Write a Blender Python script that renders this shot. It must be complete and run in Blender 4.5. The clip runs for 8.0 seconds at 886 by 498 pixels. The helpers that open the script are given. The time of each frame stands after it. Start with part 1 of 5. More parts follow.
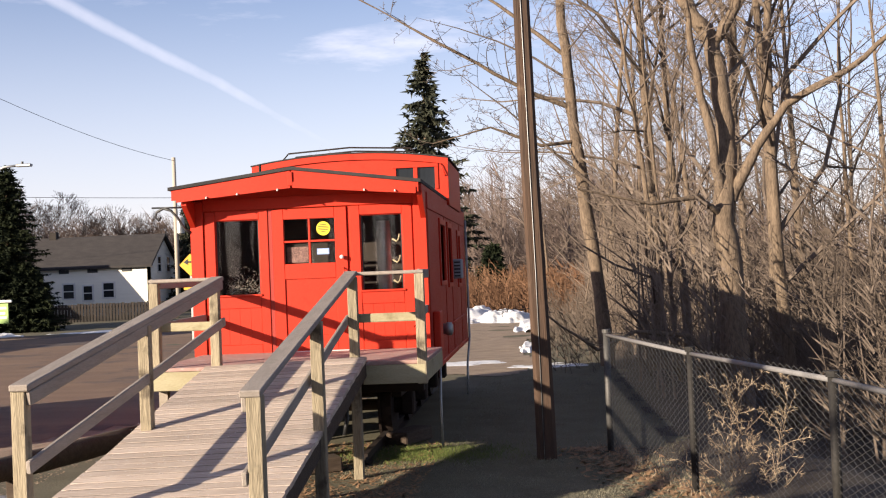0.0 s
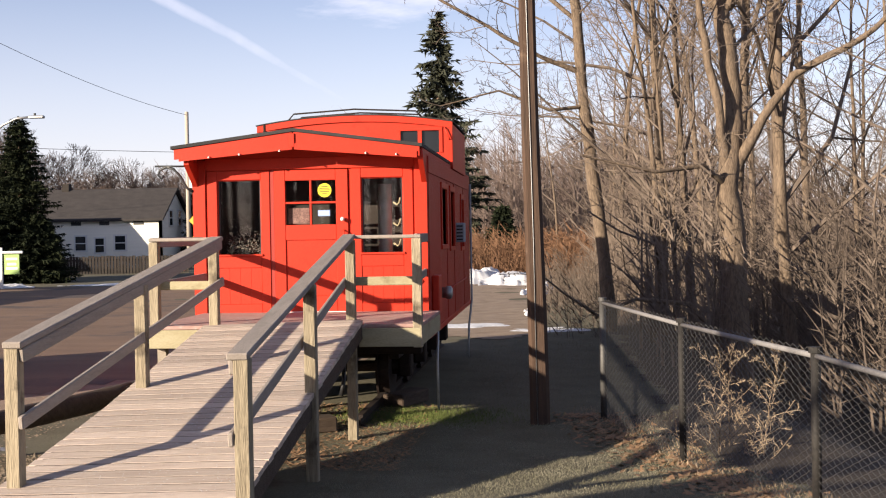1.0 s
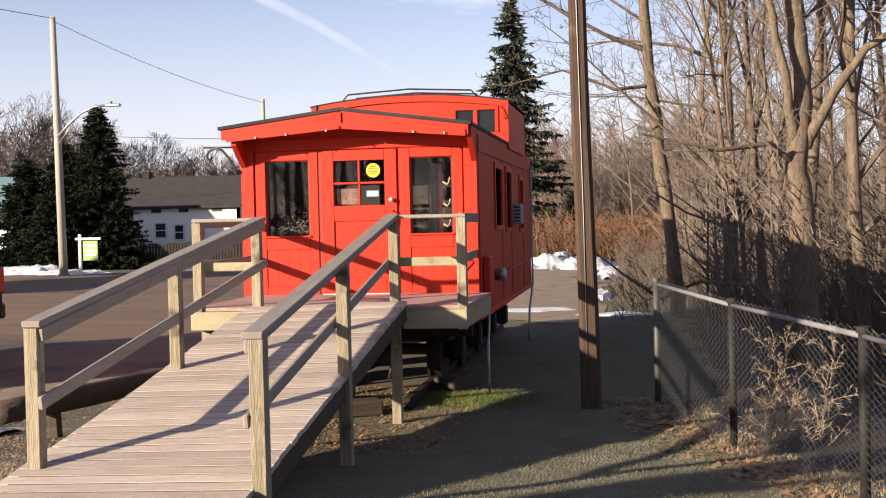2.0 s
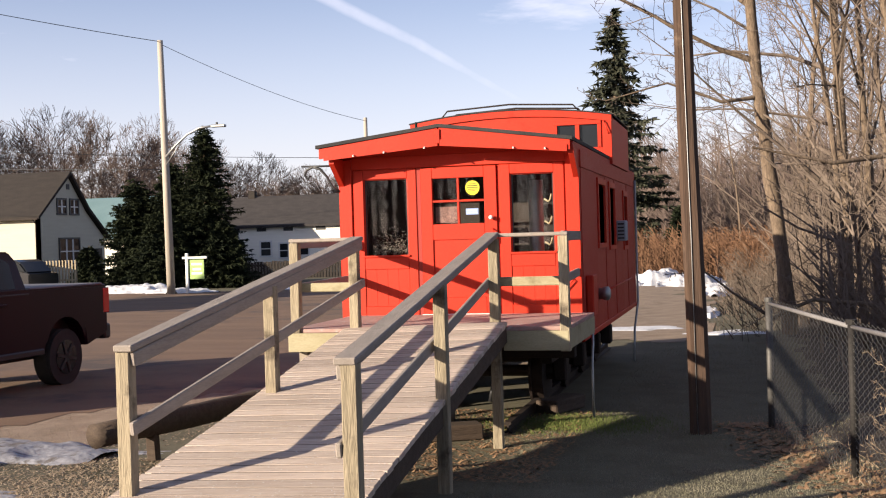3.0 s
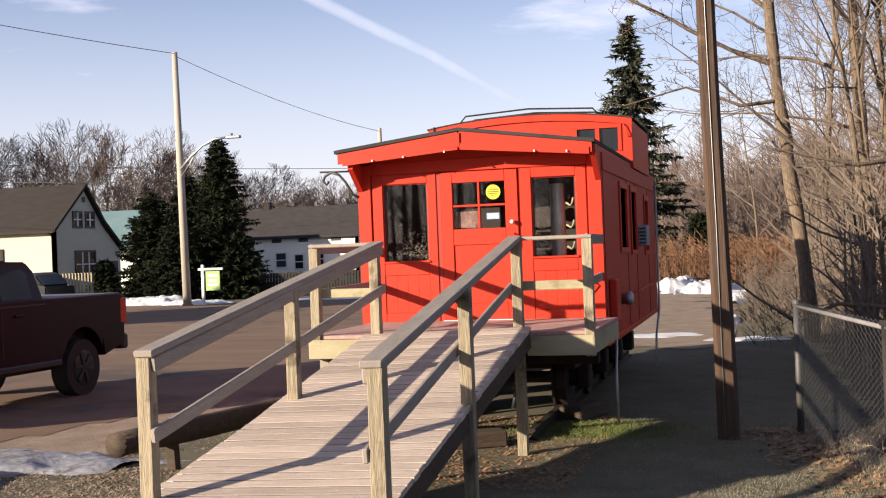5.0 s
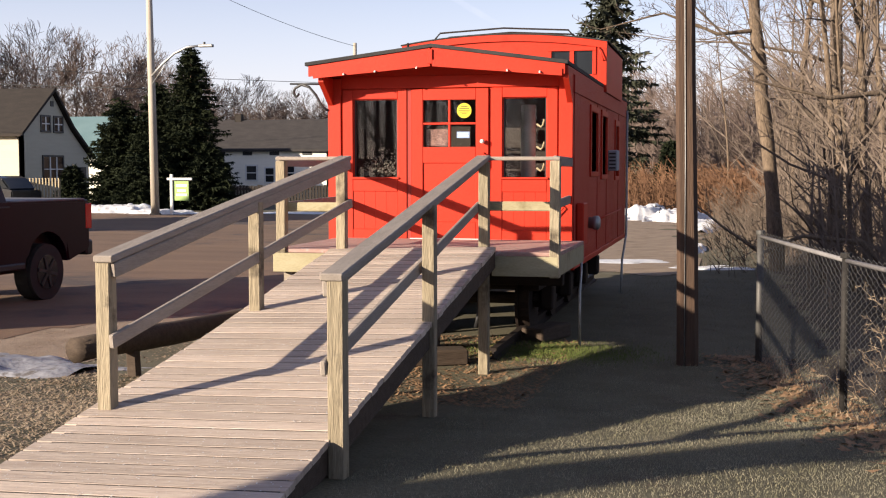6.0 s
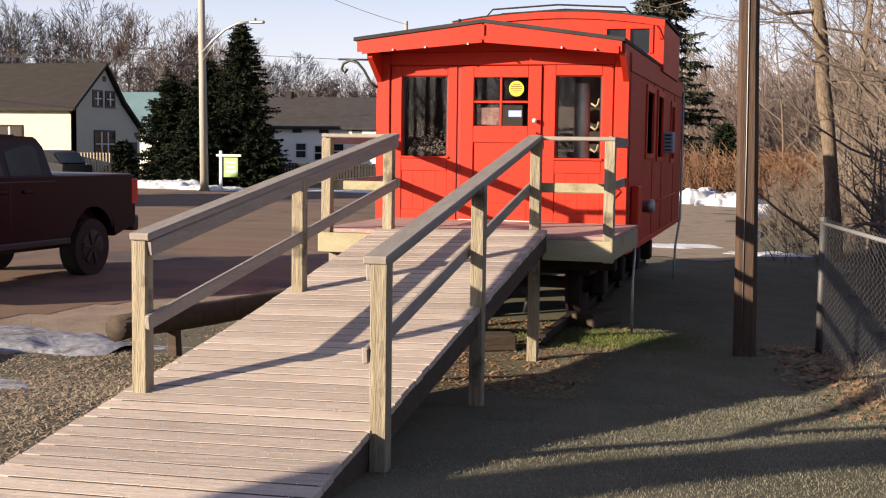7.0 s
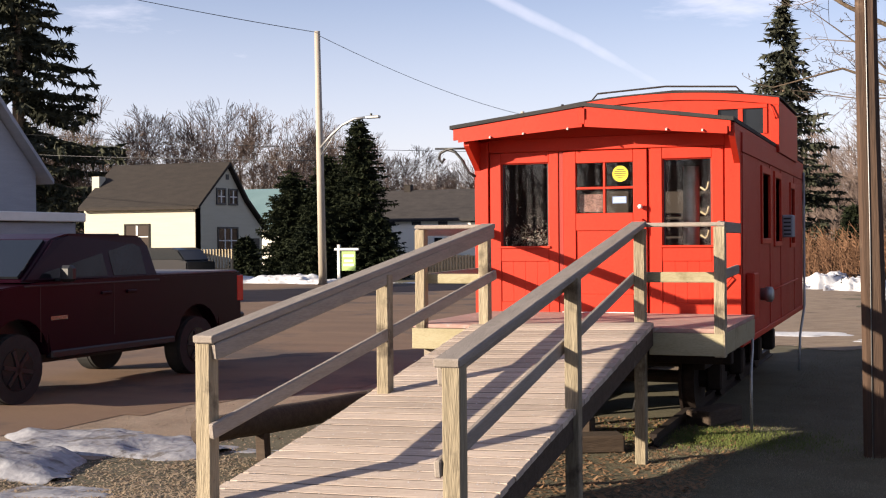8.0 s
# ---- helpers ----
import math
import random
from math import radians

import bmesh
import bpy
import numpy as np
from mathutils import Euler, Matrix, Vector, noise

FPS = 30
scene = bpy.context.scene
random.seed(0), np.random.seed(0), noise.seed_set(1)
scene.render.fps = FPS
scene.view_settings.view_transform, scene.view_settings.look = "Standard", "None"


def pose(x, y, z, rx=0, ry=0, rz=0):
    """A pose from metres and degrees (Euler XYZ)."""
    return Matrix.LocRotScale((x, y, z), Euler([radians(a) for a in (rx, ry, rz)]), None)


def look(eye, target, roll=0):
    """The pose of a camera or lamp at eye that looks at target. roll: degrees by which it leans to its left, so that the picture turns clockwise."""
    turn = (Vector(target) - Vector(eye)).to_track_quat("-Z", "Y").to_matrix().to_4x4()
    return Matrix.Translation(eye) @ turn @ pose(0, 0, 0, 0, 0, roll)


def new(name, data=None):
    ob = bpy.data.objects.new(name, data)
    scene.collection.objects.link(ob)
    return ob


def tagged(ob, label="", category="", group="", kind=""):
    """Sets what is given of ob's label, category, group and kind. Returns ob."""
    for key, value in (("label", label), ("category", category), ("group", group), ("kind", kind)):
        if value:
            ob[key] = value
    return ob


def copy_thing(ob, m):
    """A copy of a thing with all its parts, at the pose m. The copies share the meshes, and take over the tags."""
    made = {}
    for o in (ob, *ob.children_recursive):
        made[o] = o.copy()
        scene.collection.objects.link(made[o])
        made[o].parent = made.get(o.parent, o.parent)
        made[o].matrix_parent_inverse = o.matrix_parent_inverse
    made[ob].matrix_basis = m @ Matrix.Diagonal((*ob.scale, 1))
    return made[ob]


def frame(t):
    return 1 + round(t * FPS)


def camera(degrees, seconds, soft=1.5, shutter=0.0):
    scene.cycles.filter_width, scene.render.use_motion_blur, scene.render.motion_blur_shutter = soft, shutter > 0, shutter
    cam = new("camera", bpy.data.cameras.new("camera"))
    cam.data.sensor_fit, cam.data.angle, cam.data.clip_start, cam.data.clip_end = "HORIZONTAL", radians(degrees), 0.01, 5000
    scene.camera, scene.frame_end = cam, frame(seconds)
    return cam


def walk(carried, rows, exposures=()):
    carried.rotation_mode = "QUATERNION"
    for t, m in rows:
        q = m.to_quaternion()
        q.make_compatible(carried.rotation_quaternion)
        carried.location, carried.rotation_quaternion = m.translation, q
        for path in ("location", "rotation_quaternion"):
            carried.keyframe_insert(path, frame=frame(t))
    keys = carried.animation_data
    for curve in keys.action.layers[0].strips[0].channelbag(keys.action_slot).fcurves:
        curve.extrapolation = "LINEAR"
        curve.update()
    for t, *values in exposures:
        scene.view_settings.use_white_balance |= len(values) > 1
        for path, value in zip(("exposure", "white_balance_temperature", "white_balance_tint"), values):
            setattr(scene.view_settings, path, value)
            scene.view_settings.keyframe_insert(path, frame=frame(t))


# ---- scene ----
cam = camera(40.0, 8.0, soft=1.15)
PATH = [
    (0, (2.727, -14.136, 2.033), (2.566, -12.143, 2.071), -2.3),
    (0.5, (2.793, -14.087, 2.049), (2.624, -12.094, 2.055), -1.7),
    (1, (2.888, -14.195, 2.087), (2.704, -12.203, 2.059), -1.0),
    (2.3, (3.259, -13.765, 1.997), (2.887, -11.801, 1.95), -1.6),
    (2.5, (3.268, -13.733, 2.006), (2.859, -11.776, 1.967), -1.7),
    (3, (3.17, -13.521, 2.028), (2.689, -11.58, 2.012), -1.7),
    (3.5, (3.121, -13.426, 2.031), (2.617, -11.49, 2.038), -2.0),
    (4, (3.104, -13.407, 2.035), (2.598, -11.472, 2.059), -2.2),
    (4.2, (3.096, -13.399, 2.032), (2.591, -11.464, 2.064), -2.2),
    (5.3, (3.048, -13.344, 1.954), (2.548, -11.408, 1.921), -2.1),
    (5.5, (3.047, -13.321, 1.958), (2.549, -11.386, 1.892), -1.7),
    (6, (3.086, -13.337, 1.945), (2.628, -11.394, 1.815), 0.0),
    (6.5, (3.088, -13.272, 1.942), (2.622, -11.334, 1.779), 0.8),
    (7, (2.992, -12.995, 1.937), (2.459, -11.075, 1.774), 0.8),
    (7.5, (2.973, -12.675, 1.926), (2.348, -10.781, 1.775), 0.2),
    (8, (3.049, -12.376, 1.943), (2.321, -10.513, 1.927), -0.5),
]
walk(cam, [(t, look(eye, target, roll)) for t, eye, target, roll in PATH])

# ---- light ----
SUN_TO = Vector((1.05, 1.0, -0.385)).normalized()      # the way the sunlight travels
ELEV = math.asin(-SUN_TO.z)
scene.view_settings.exposure = 1.3


def make_world():
    w = bpy.data.worlds.new("sky")
    scene.world = w
    w.use_nodes = True
    nt = w.node_tree
    N, L = nt.nodes, nt.links
    N.clear()
    out, bg = N.new("ShaderNodeOutputWorld"), N.new("ShaderNodeBackground")
    sky = N.new("ShaderNodeTexSky")
    sky.sky_type, sky.sun_disc = "NISHITA", False
    sky.sun_elevation, sky.sun_rotation = ELEV, math.atan2(-SUN_TO.x, -SUN_TO.y)
    sky.air_density, sky.dust_density, sky.ozone_density = 1.0, 0.6, 2.5
    co = N.new("ShaderNodeTexCoord")

    def math_node(op, a, b=None, c=None):
        n = N.new("ShaderNodeMath")
        n.operation = op
        n.use_clamp = False
        for k, v in enumerate((a, b, c)):
            if v is None:
                continue
            if isinstance(v, (int, float)):
                n.inputs[k].default_value = v
            else:
                L.new(v, n.inputs[k])
        return n.outputs[0]

    def dot(v):
        n = N.new("ShaderNodeVectorMath")
        n.operation = "DOT_PRODUCT"
        L.new(co.outputs["Generated"], n.inputs[0])
        n.inputs[1].default_value = v
        return n.outputs["Value"]

    def noise_node(scale, detail, stretch, rough=0.55, turn=(0, 0, 0)):
        m, n = N.new("ShaderNodeMapping"), N.new("ShaderNodeTexNoise")
        m.inputs["Scale"].default_value = stretch
        m.inputs["Rotation"].default_value = turn
        L.new(co.outputs["Generated"], m.inputs["Vector"])
        L.new(m.outputs[0], n.inputs["Vector"])
        n.inputs["Scale"].default_value, n.inputs["Detail"].default_value = scale, detail
        n.inputs["Roughness"].default_value = rough
        return n.outputs["Fac"]

    def ramp(v, a, b):
        n = N.new("ShaderNodeMapRange")
        n.interpolation_type = "SMOOTHSTEP"
        L.new(v, n.inputs["Value"])
        n.inputs["From Min"].default_value, n.inputs["From Max"].default_value = a, b
        return n.outputs["Result"]

    # aeroplane trail: a narrow band along a great circle, ragged at its edges
    wob = math_node("MULTIPLY", math_node("SUBTRACT", noise_node(9, 5, (1, 1, 1)), 0.5), 0.010)
    off = math_node("ABSOLUTE", math_node("ADD", dot((0.5037, -0.0089, 0.8638)), wob))
    trail = math_node("SUBTRACT", 1.0, ramp(off, 0.0010, 0.0090))
    trail = math_node("MULTIPLY", trail, math_node("ADD", math_node("MULTIPLY", noise_node(22, 4, (1, 1, 1)), 0.4), 0.16))
    trail = math_node("MULTIPLY", trail, ramp(dot((-0.166, 0.98, 0.107)), 0.80, 0.90))
    trail = math_node("MULTIPLY", trail, ramp(dot((0, 0, 1)), 0.07, 0.12))
    # cirrus, drawn out along the trail's direction
    veil = ramp(noise_node(2.6, 7, (1.0, 1.2, 5.0), 0.62, (0.3, 0.5, 0.2)), 0.46, 0.78)
    veil = math_node("MULTIPLY", veil, 0.68)
    low = math_node("SUBTRACT", 1.0, ramp(dot((0, 0, 1)), 0.0, 0.30))
    low = math_node("MULTIPLY", low, 0.45)
    cover = math_node("MAXIMUM", math_node("MAXIMUM", trail, veil), low)
    mix = N.new("ShaderNodeMix")
    mix.data_type = "RGBA"
    L.new(cover, mix.inputs["Factor"])
    tint = N.new("ShaderNodeMix")
    tint.data_type, tint.blend_type = "RGBA", "MULTIPLY"
    tint.inputs["Factor"].default_value = 1.0
    L.new(sky.outputs["Color"], tint.inputs["A"])
    tint.inputs["B"].default_value = SKY_TINT
    L.new(tint.outputs["Result"], mix.inputs["A"])
    mix.inputs["B"].default_value = CLOUD
    L.new(mix.outputs["Result"], bg.inputs["Color"])
    bg.inputs["Strength"].default_value = SKY_STRENGTH
    L.new(bg.outputs[0], out.inputs["Surface"])


SKY_TINT = (1.14, 0.98, 1.10, 1)
CLOUD = (9.2, 8.7, 9.6, 1)
SKY_STRENGTH = 0.062
make_world()
lamp = bpy.data.lights.new("sun", "SUN")
lamp.energy, lamp.angle, lamp.color = 5.0, radians(0.6), (1.0, 0.86, 0.68)
sun = new("sun", lamp)
sun.matrix_world = look((-30, -20, 15), Vector((-30, -20, 15)) + SUN_TO)

# ---- materials ----


def material(name, c1, c2, rough=0.8, scale=6.0, stretch=(1, 1, 1), bump=0.2, fine=60.0, metal=0.0, spot=None, spot_cut=0.62, random_amt=0.0, bump_scale=None, spec=0.4, spot_scale=2.0):
    """Two colours mixed by large and fine noise, stains of a third colour, fine relief."""
    m = bpy.data.materials.new(name)
    m.use_nodes = True
    nt = m.node_tree
    N, L = nt.nodes, nt.links
    b = N["Principled BSDF"]
    co, mp = N.new("ShaderNodeTexCoord"), N.new("ShaderNodeMapping")
    mp.inputs["Scale"].default_value = stretch
    L.new(co.outputs["Object"], mp.inputs["Vector"])
    n1, n2 = N.new("ShaderNodeTexNoise"), N.new("ShaderNodeTexNoise")
    for n, s_, d in ((n1, scale, 5), (n2, fine, 3)):
        n.inputs["Scale"].default_value, n.inputs["Detail"].default_value = s_, d
        L.new(mp.outputs[0], n.inputs["Vector"])
    add = N.new("ShaderNodeMath")
    add.operation = "ADD"
    L.new(n1.outputs["Fac"], add.inputs[0])
    L.new(n2.outputs["Fac"], add.inputs[1])
    rng = N.new("ShaderNodeMapRange")
    rng.inputs["From Min"].default_value, rng.inputs["From Max"].default_value = 0.72, 1.28
    L.new(add.outputs[0], rng.inputs["Value"])
    mix = N.new("ShaderNodeMix")
    mix.data_type = "RGBA"
    mix.inputs["A"].default_value, mix.inputs["B"].default_value = (*c1, 1), (*c2, 1)
    L.new(rng.outputs[0], mix.inputs["Factor"])
    col = mix.outputs["Result"]
    if spot:
        n3, r3, m3 = N.new("ShaderNodeTexNoise"), N.new("ShaderNodeMapRange"), N.new("ShaderNodeMix")
        n3.inputs["Scale"].default_value, n3.inputs["Detail"].default_value = spot_scale, 8
        n3.inputs["Roughness"].default_value = 0.65
        L.new(co.outputs["Object"], n3.inputs["Vector"])
        r3.inputs["From Min"].default_value, r3.inputs["From Max"].default_value = spot_cut, spot_cut + 0.1
        L.new(n3.outputs["Fac"], r3.inputs["Value"])
        m3.data_type = "RGBA"
        L.new(r3.outputs[0], m3.inputs["Factor"])
        L.new(col, m3.inputs["A"])
        m3.inputs["B"].default_value = (*spot, 1)
        col = m3.outputs["Result"]
    if random_amt:
        oi, hv, mr = N.new("ShaderNodeObjectInfo"), N.new("ShaderNodeHueSaturation"), N.new("ShaderNodeMapRange")
        mr.inputs["To Min"].default_value, mr.inputs["To Max"].default_value = 1 - random_amt, 1 + random_amt
        L.new(oi.outputs["Random"], mr.inputs["Value"])
        L.new(mr.outputs[0], hv.inputs["Value"])
        L.new(col, hv.inputs["Color"])
        col = hv.outputs["Color"]
    L.new(col, b.inputs["Base Color"])
    b.inputs["Roughness"].default_value, b.inputs["Metallic"].default_value = rough, metal
    b.inputs["Specular IOR Level"].default_value = spec
    if bump:
        bp = N.new("ShaderNodeBump")
        bp.inputs["Strength"].default_value, bp.inputs["Distance"].default_value = bump, 0.01
        L.new(add.outputs[0], bp.inputs["Height"])
        L.new(bp.outputs[0], b.inputs["Normal"])
    return m


def plain(name, c, rough=0.5, metal=0.0, emit=0.0):
    m = bpy.data.materials.new(name)
    m.use_nodes = True
    b = m.node_tree.nodes["Principled BSDF"]
    b.inputs["Base Color"].default_value = (*c, 1)
    b.inputs["Roughness"].default_value, b.inputs["Metallic"].default_value = rough, metal
    return m


def glass_material(name, tint=(0.9, 0.92, 0.92)):
    m = bpy.data.materials.new(name)
    m.use_nodes = True
    nt = m.node_tree
    N, L = nt.nodes, nt.links
    N.clear()
    out, mixn, tr, gl, fr = (N.new("ShaderNode" + k) for k in ("OutputMaterial", "MixShader", "BsdfTransparent", "BsdfGlossy", "Fresnel"))
    tr.inputs["Color"].default_value = (*tint, 1)
    gl.inputs["Roughness"].default_value = 0.02
    fr.inputs["IOR"].default_value = 1.55
    L.new(fr.outputs[0], mixn.inputs[0])
    L.new(tr.outputs[0], mixn.inputs[1])
    L.new(gl.outputs[0], mixn.inputs[2])
    L.new(mixn.outputs[0], out.inputs["Surface"])
    return m


RED = material("red_paint", (0.47, 0.031, 0.0130), (0.42, 0.0250, 0.0105), 0.5, 1.5, bump=0.12, fine=45, spot=(0.347, 0.018, 0.007), spot_cut=0.6, spec=0.2)
# Darker copy of the red: the side's shade is put into its colour.
RED_SHADED = material("shaded_red_board_paint", (0.407, 0.0243, 0.0105), (0.328, 0.0177, 0.00787), 0.55, 2.2, (1, 10, 0.7), bump=0.35, fine=30, spot=(0.197, 0.0197, 0.0131), spot_cut=0.64, spec=0.35)
ROOFING = material("black_roofing", (0.016, 0.015, 0.016), (0.035, 0.032, 0.032), 0.85, 3, bump=0.4, fine=90)
WOOD_GREY = material("weathered_wood", (0.218, 0.178, 0.139), (0.304, 0.257, 0.211), 0.85, 3, (1, 1, 6), bump=0.5, fine=40, spot=(0.132, 0.099, 0.066), spot_cut=0.64, random_amt=0.12)
WOOD_YELLOW = material("treated_post_wood", (0.185, 0.150, 0.100), (0.33, 0.275, 0.19), 0.85, 5, (7, 7, 0.6), bump=0.8, fine=22, spot=(0.085, 0.066, 0.045), spot_cut=0.56, random_amt=0.12)
WOOD_RAIL = material("weathered_rail_wood", (0.211, 0.178, 0.152), (0.284, 0.244, 0.211), 0.85, 4, (5, 0.6, 5), bump=0.45, fine=30, spot=(0.132, 0.106, 0.0792), spot_cut=0.62, random_amt=0.08)
DECK_WOOD = material("deck_board_wood", (0.323, 0.251, 0.203), (0.482, 0.399, 0.334), 0.8, 5, (0.5, 8, 1), bump=0.5, fine=30, spot=(0.495, 0.482, 0.468), spot_cut=0.655, random_amt=0.20, spot_scale=42)
DECK_RED = material("worn_red_deck_paint", (0.27, 0.15, 0.128), (0.36, 0.247, 0.217), 0.75, 5, (0.5, 8, 1), bump=0.4, fine=30, spot=(0.413, 0.352, 0.323), spot_cut=0.58, random_amt=0.1, spot_scale=9)
RIM_WOOD = material("rim_board_wood", (0.264, 0.224, 0.132), (0.343, 0.304, 0.198), 0.85, 3, (1, 4, 4), bump=0.4, fine=30, spot=(0.178, 0.145, 0.0792), spot_cut=0.6)
DARK_WOOD = material("creosoted_pole_wood", (0.0294, 0.0161, 0.0098), (0.0686, 0.0378, 0.0224), 0.8, 3, (5, 5, 0.3), bump=0.6, fine=18, spot=(0.14, 0.091, 0.0595), spot_cut=0.6)
PALE_POLE = material("bleached_pole_wood", (0.294, 0.252, 0.203), (0.392, 0.35, 0.294), 0.85, 2, (4, 4, 0.2), bump=0.4, fine=12)
LOG_WOOD = material("old_log_wood", (0.0315, 0.0196, 0.0126), (0.0665, 0.0448, 0.0301), 0.85, 4, (0.6, 5, 5), bump=0.6, fine=25, spot=(0.105, 0.0805, 0.063), spot_cut=0.62)
BARK = material("tree_bark", (0.077, 0.0546, 0.0378), (0.182, 0.133, 0.0924), 0.95, 7, (3, 3, 0.7), bump=1.0, fine=22, spot=(0.084, 0.063, 0.042), spot_cut=0.62)
TWIG = material("twig_bark", (0.080, 0.062, 0.050), (0.165, 0.128, 0.102), 0.9, 0.8, bump=0, fine=6, random_amt=0.25, spec=0.15)
TWIG_FAR = material("far_twig_bark", (0.103, 0.0745, 0.0635), (0.172, 0.131, 0.114), 0.95, 0.2, bump=0, fine=2, spec=0.1)
TWIG_STREET = material("street_tree_bark", (0.0766, 0.0556, 0.0467), (0.139, 0.103, 0.0878), 0.95, 0.5, bump=0, fine=3, random_amt=0.2, spec=0.1)
BRUSH = material("russet_brush", (0.105, 0.055, 0.033), (0.175, 0.098, 0.057), 0.9, 1.5, bump=0, fine=8, spec=0.1)
NEEDLE = material("spruce_needles", (0.0248, 0.0286, 0.0198), (0.0578, 0.0594, 0.0407), 0.8, 1.2, bump=0, fine=5, spec=0.1)
CEDAR = material("cedar_foliage", (0.00972, 0.014, 0.00864), (0.027, 0.0324, 0.0151), 0.8, 0.6, bump=0, fine=5, spec=0.08)
GRASS_GROUND = material("frosty_short_grass", (0.0612, 0.0539, 0.0294), (0.119, 0.104, 0.0643), 0.95, 1.2, bump=0.7, fine=45, spot=(0.0612, 0.0416, 0.0257), spot_cut=0.60, spot_scale=0.8)
LITTER_GROUND = material("leaf_litter_soil", (0.0228, 0.0152, 0.0102), (0.0474, 0.0323, 0.0212), 0.95, 3, bump=0.9, fine=40, spot=(0.0642, 0.0436, 0.0284), spot_cut=0.6, spot_scale=6)
BLADE = material("dry_grass_blades", (0.11, 0.103, 0.0552), (0.265, 0.243, 0.177), 0.9, 3, bump=0, fine=30)
STRAW = material("straw_litter", (0.208, 0.144, 0.088), (0.368, 0.288, 0.2), 0.9, 8, bump=0, fine=50)
LEAF_DEAD = material("dead_leaves", (0.176, 0.096, 0.048), (0.288, 0.176, 0.096), 0.9, 10, bump=0, fine=50)
MOSS = material("moss_blades", (0.068, 0.092, 0.0176), (0.128, 0.152, 0.04), 0.9, 4, bump=0, fine=30)
ASPHALT = material("worn_asphalt", (0.115, 0.069, 0.044), (0.195, 0.120, 0.073), 0.9, 0.9, (0.35, 1.2, 1), bump=0.5, fine=120, spot=(0.070, 0.050, 0.042), spot_cut=0.52, spot_scale=0.30)
GRAVEL = material("gravel", (0.168, 0.119, 0.0805), (0.294, 0.224, 0.164), 0.95, 2, bump=0.9, fine=70, spot=(0.077, 0.056, 0.042), spot_cut=0.6, spot_scale=0.8)
SNOW = material("old_snow", (0.493, 0.493, 0.51), (0.68, 0.68, 0.689), 0.6, 3, bump=1.0, fine=14, spot=(0.306, 0.272, 0.246), spot_cut=0.56, spot_scale=3)
# Snow darkened for dirt and for the shade it lies in, both in colour.
SHADED_DIRTY_SNOW = material("shaded_dirty_snow", (0.184, 0.178, 0.194), (0.324, 0.324, 0.341), 0.6, 3, bump=1.0, fine=14, spot=(0.108, 0.0922, 0.0806), spot_cut=0.52, spot_scale=4)
STEEL = material("galvanised_steel", (0.288, 0.288, 0.288), (0.4, 0.4, 0.392), 0.5, 8, bump=0.05, fine=60, metal=0.7)
FENCE_PIPE = material("dull_fence_pipe", (0.13, 0.125, 0.125), (0.19, 0.18, 0.18), 0.7, 8, bump=0.1, fine=60, spec=0.2)
WIRE = material("dull_fence_wire", (0.0572, 0.055, 0.0528), (0.0968, 0.0924, 0.088), 0.6, 8, bump=0, fine=60, metal=0.4)
DARK_STEEL = material("dark_rusty_iron", (0.0123, 0.0077, 0.0063), (0.0262, 0.0158, 0.0112), 0.75, 6, bump=0.4, fine=60, metal=0.3)
DARK_FENCE = material("dark_fence_pipe", (0.018, 0.0168, 0.0168), (0.036, 0.033, 0.03), 0.6, 8, bump=0.1, fine=60, spec=0.1)
# Near-black: the gloom of the unlit inside is put into the colour.
INSIDE = material("unlit_dark_interior", (0.0225, 0.015, 0.012), (0.04, 0.0275, 0.021), 0.8, 4, bump=0.2)
WHITE = material("white_paint", (0.576, 0.568, 0.544), (0.64, 0.632, 0.608), 0.6, 2, bump=0.05, fine=40)
CREAM_WALL = material("cream_siding", (0.45, 0.417, 0.322), (0.501, 0.47, 0.373), 0.8, 0.6, (1, 1, 12), bump=0.2, fine=6)
WHITE_WALL = material("white_siding", (0.718, 0.688, 0.599), (0.798, 0.769, 0.678), 0.8, 0.5, (1, 1, 12), bump=0.2, fine=6)
GREY_WALL = material("grey_siding", (0.223, 0.236, 0.273), (0.273, 0.285, 0.322), 0.8, 0.6, (1, 1, 12), bump=0.2, fine=6)
SHINGLE = material("brown_shingles", (0.0148, 0.0113, 0.00942), (0.0283, 0.0221, 0.0177), 0.9, 1.5, (1, 1, 4), bump=0.4, fine=14)
DARK_SHINGLE = material("dark_shingles", (0.021, 0.0182, 0.0182), (0.0406, 0.035, 0.0336), 0.9, 1.5, (1, 1, 4), bump=0.4, fine=14)
FENCE_WOOD = material("dark_fence_wood", (0.0182, 0.0139, 0.0116), (0.033, 0.0257, 0.0205), 0.9, 3, (4, 4, 0.5), bump=0.4, fine=20, random_amt=0.2)
PICKET_WOOD = material("pale_picket_wood", (0.322, 0.252, 0.154), (0.406, 0.329, 0.217), 0.85, 3, bump=0.2, fine=20, random_amt=0.1)
TRUCK_RED = material("maroon_car_paint", (0.0115, 0.0012, 0.0060), (0.0155, 0.0016, 0.0078), 0.34, 2, bump=0.0, fine=60, spec=0.16)
TYRE = material("tyre_rubber", (0.012, 0.012, 0.012), (0.024, 0.023, 0.022), 0.8, 10, bump=0.2)
BLACK = plain("black_plastic", (0.014, 0.014, 0.015), 0.45)
DARK_PAINT = plain("dark_car_paint", (0.012, 0.013, 0.016), 0.2)
CHROME = plain("chrome", (0.6, 0.6, 0.6), 0.15, 1.0)
TAIL = plain("red_lens", (0.45, 0.01, 0.01), 0.2)
YELLOW = plain("yellow_sticker", (0.595, 0.49, 0.021), 0.5)
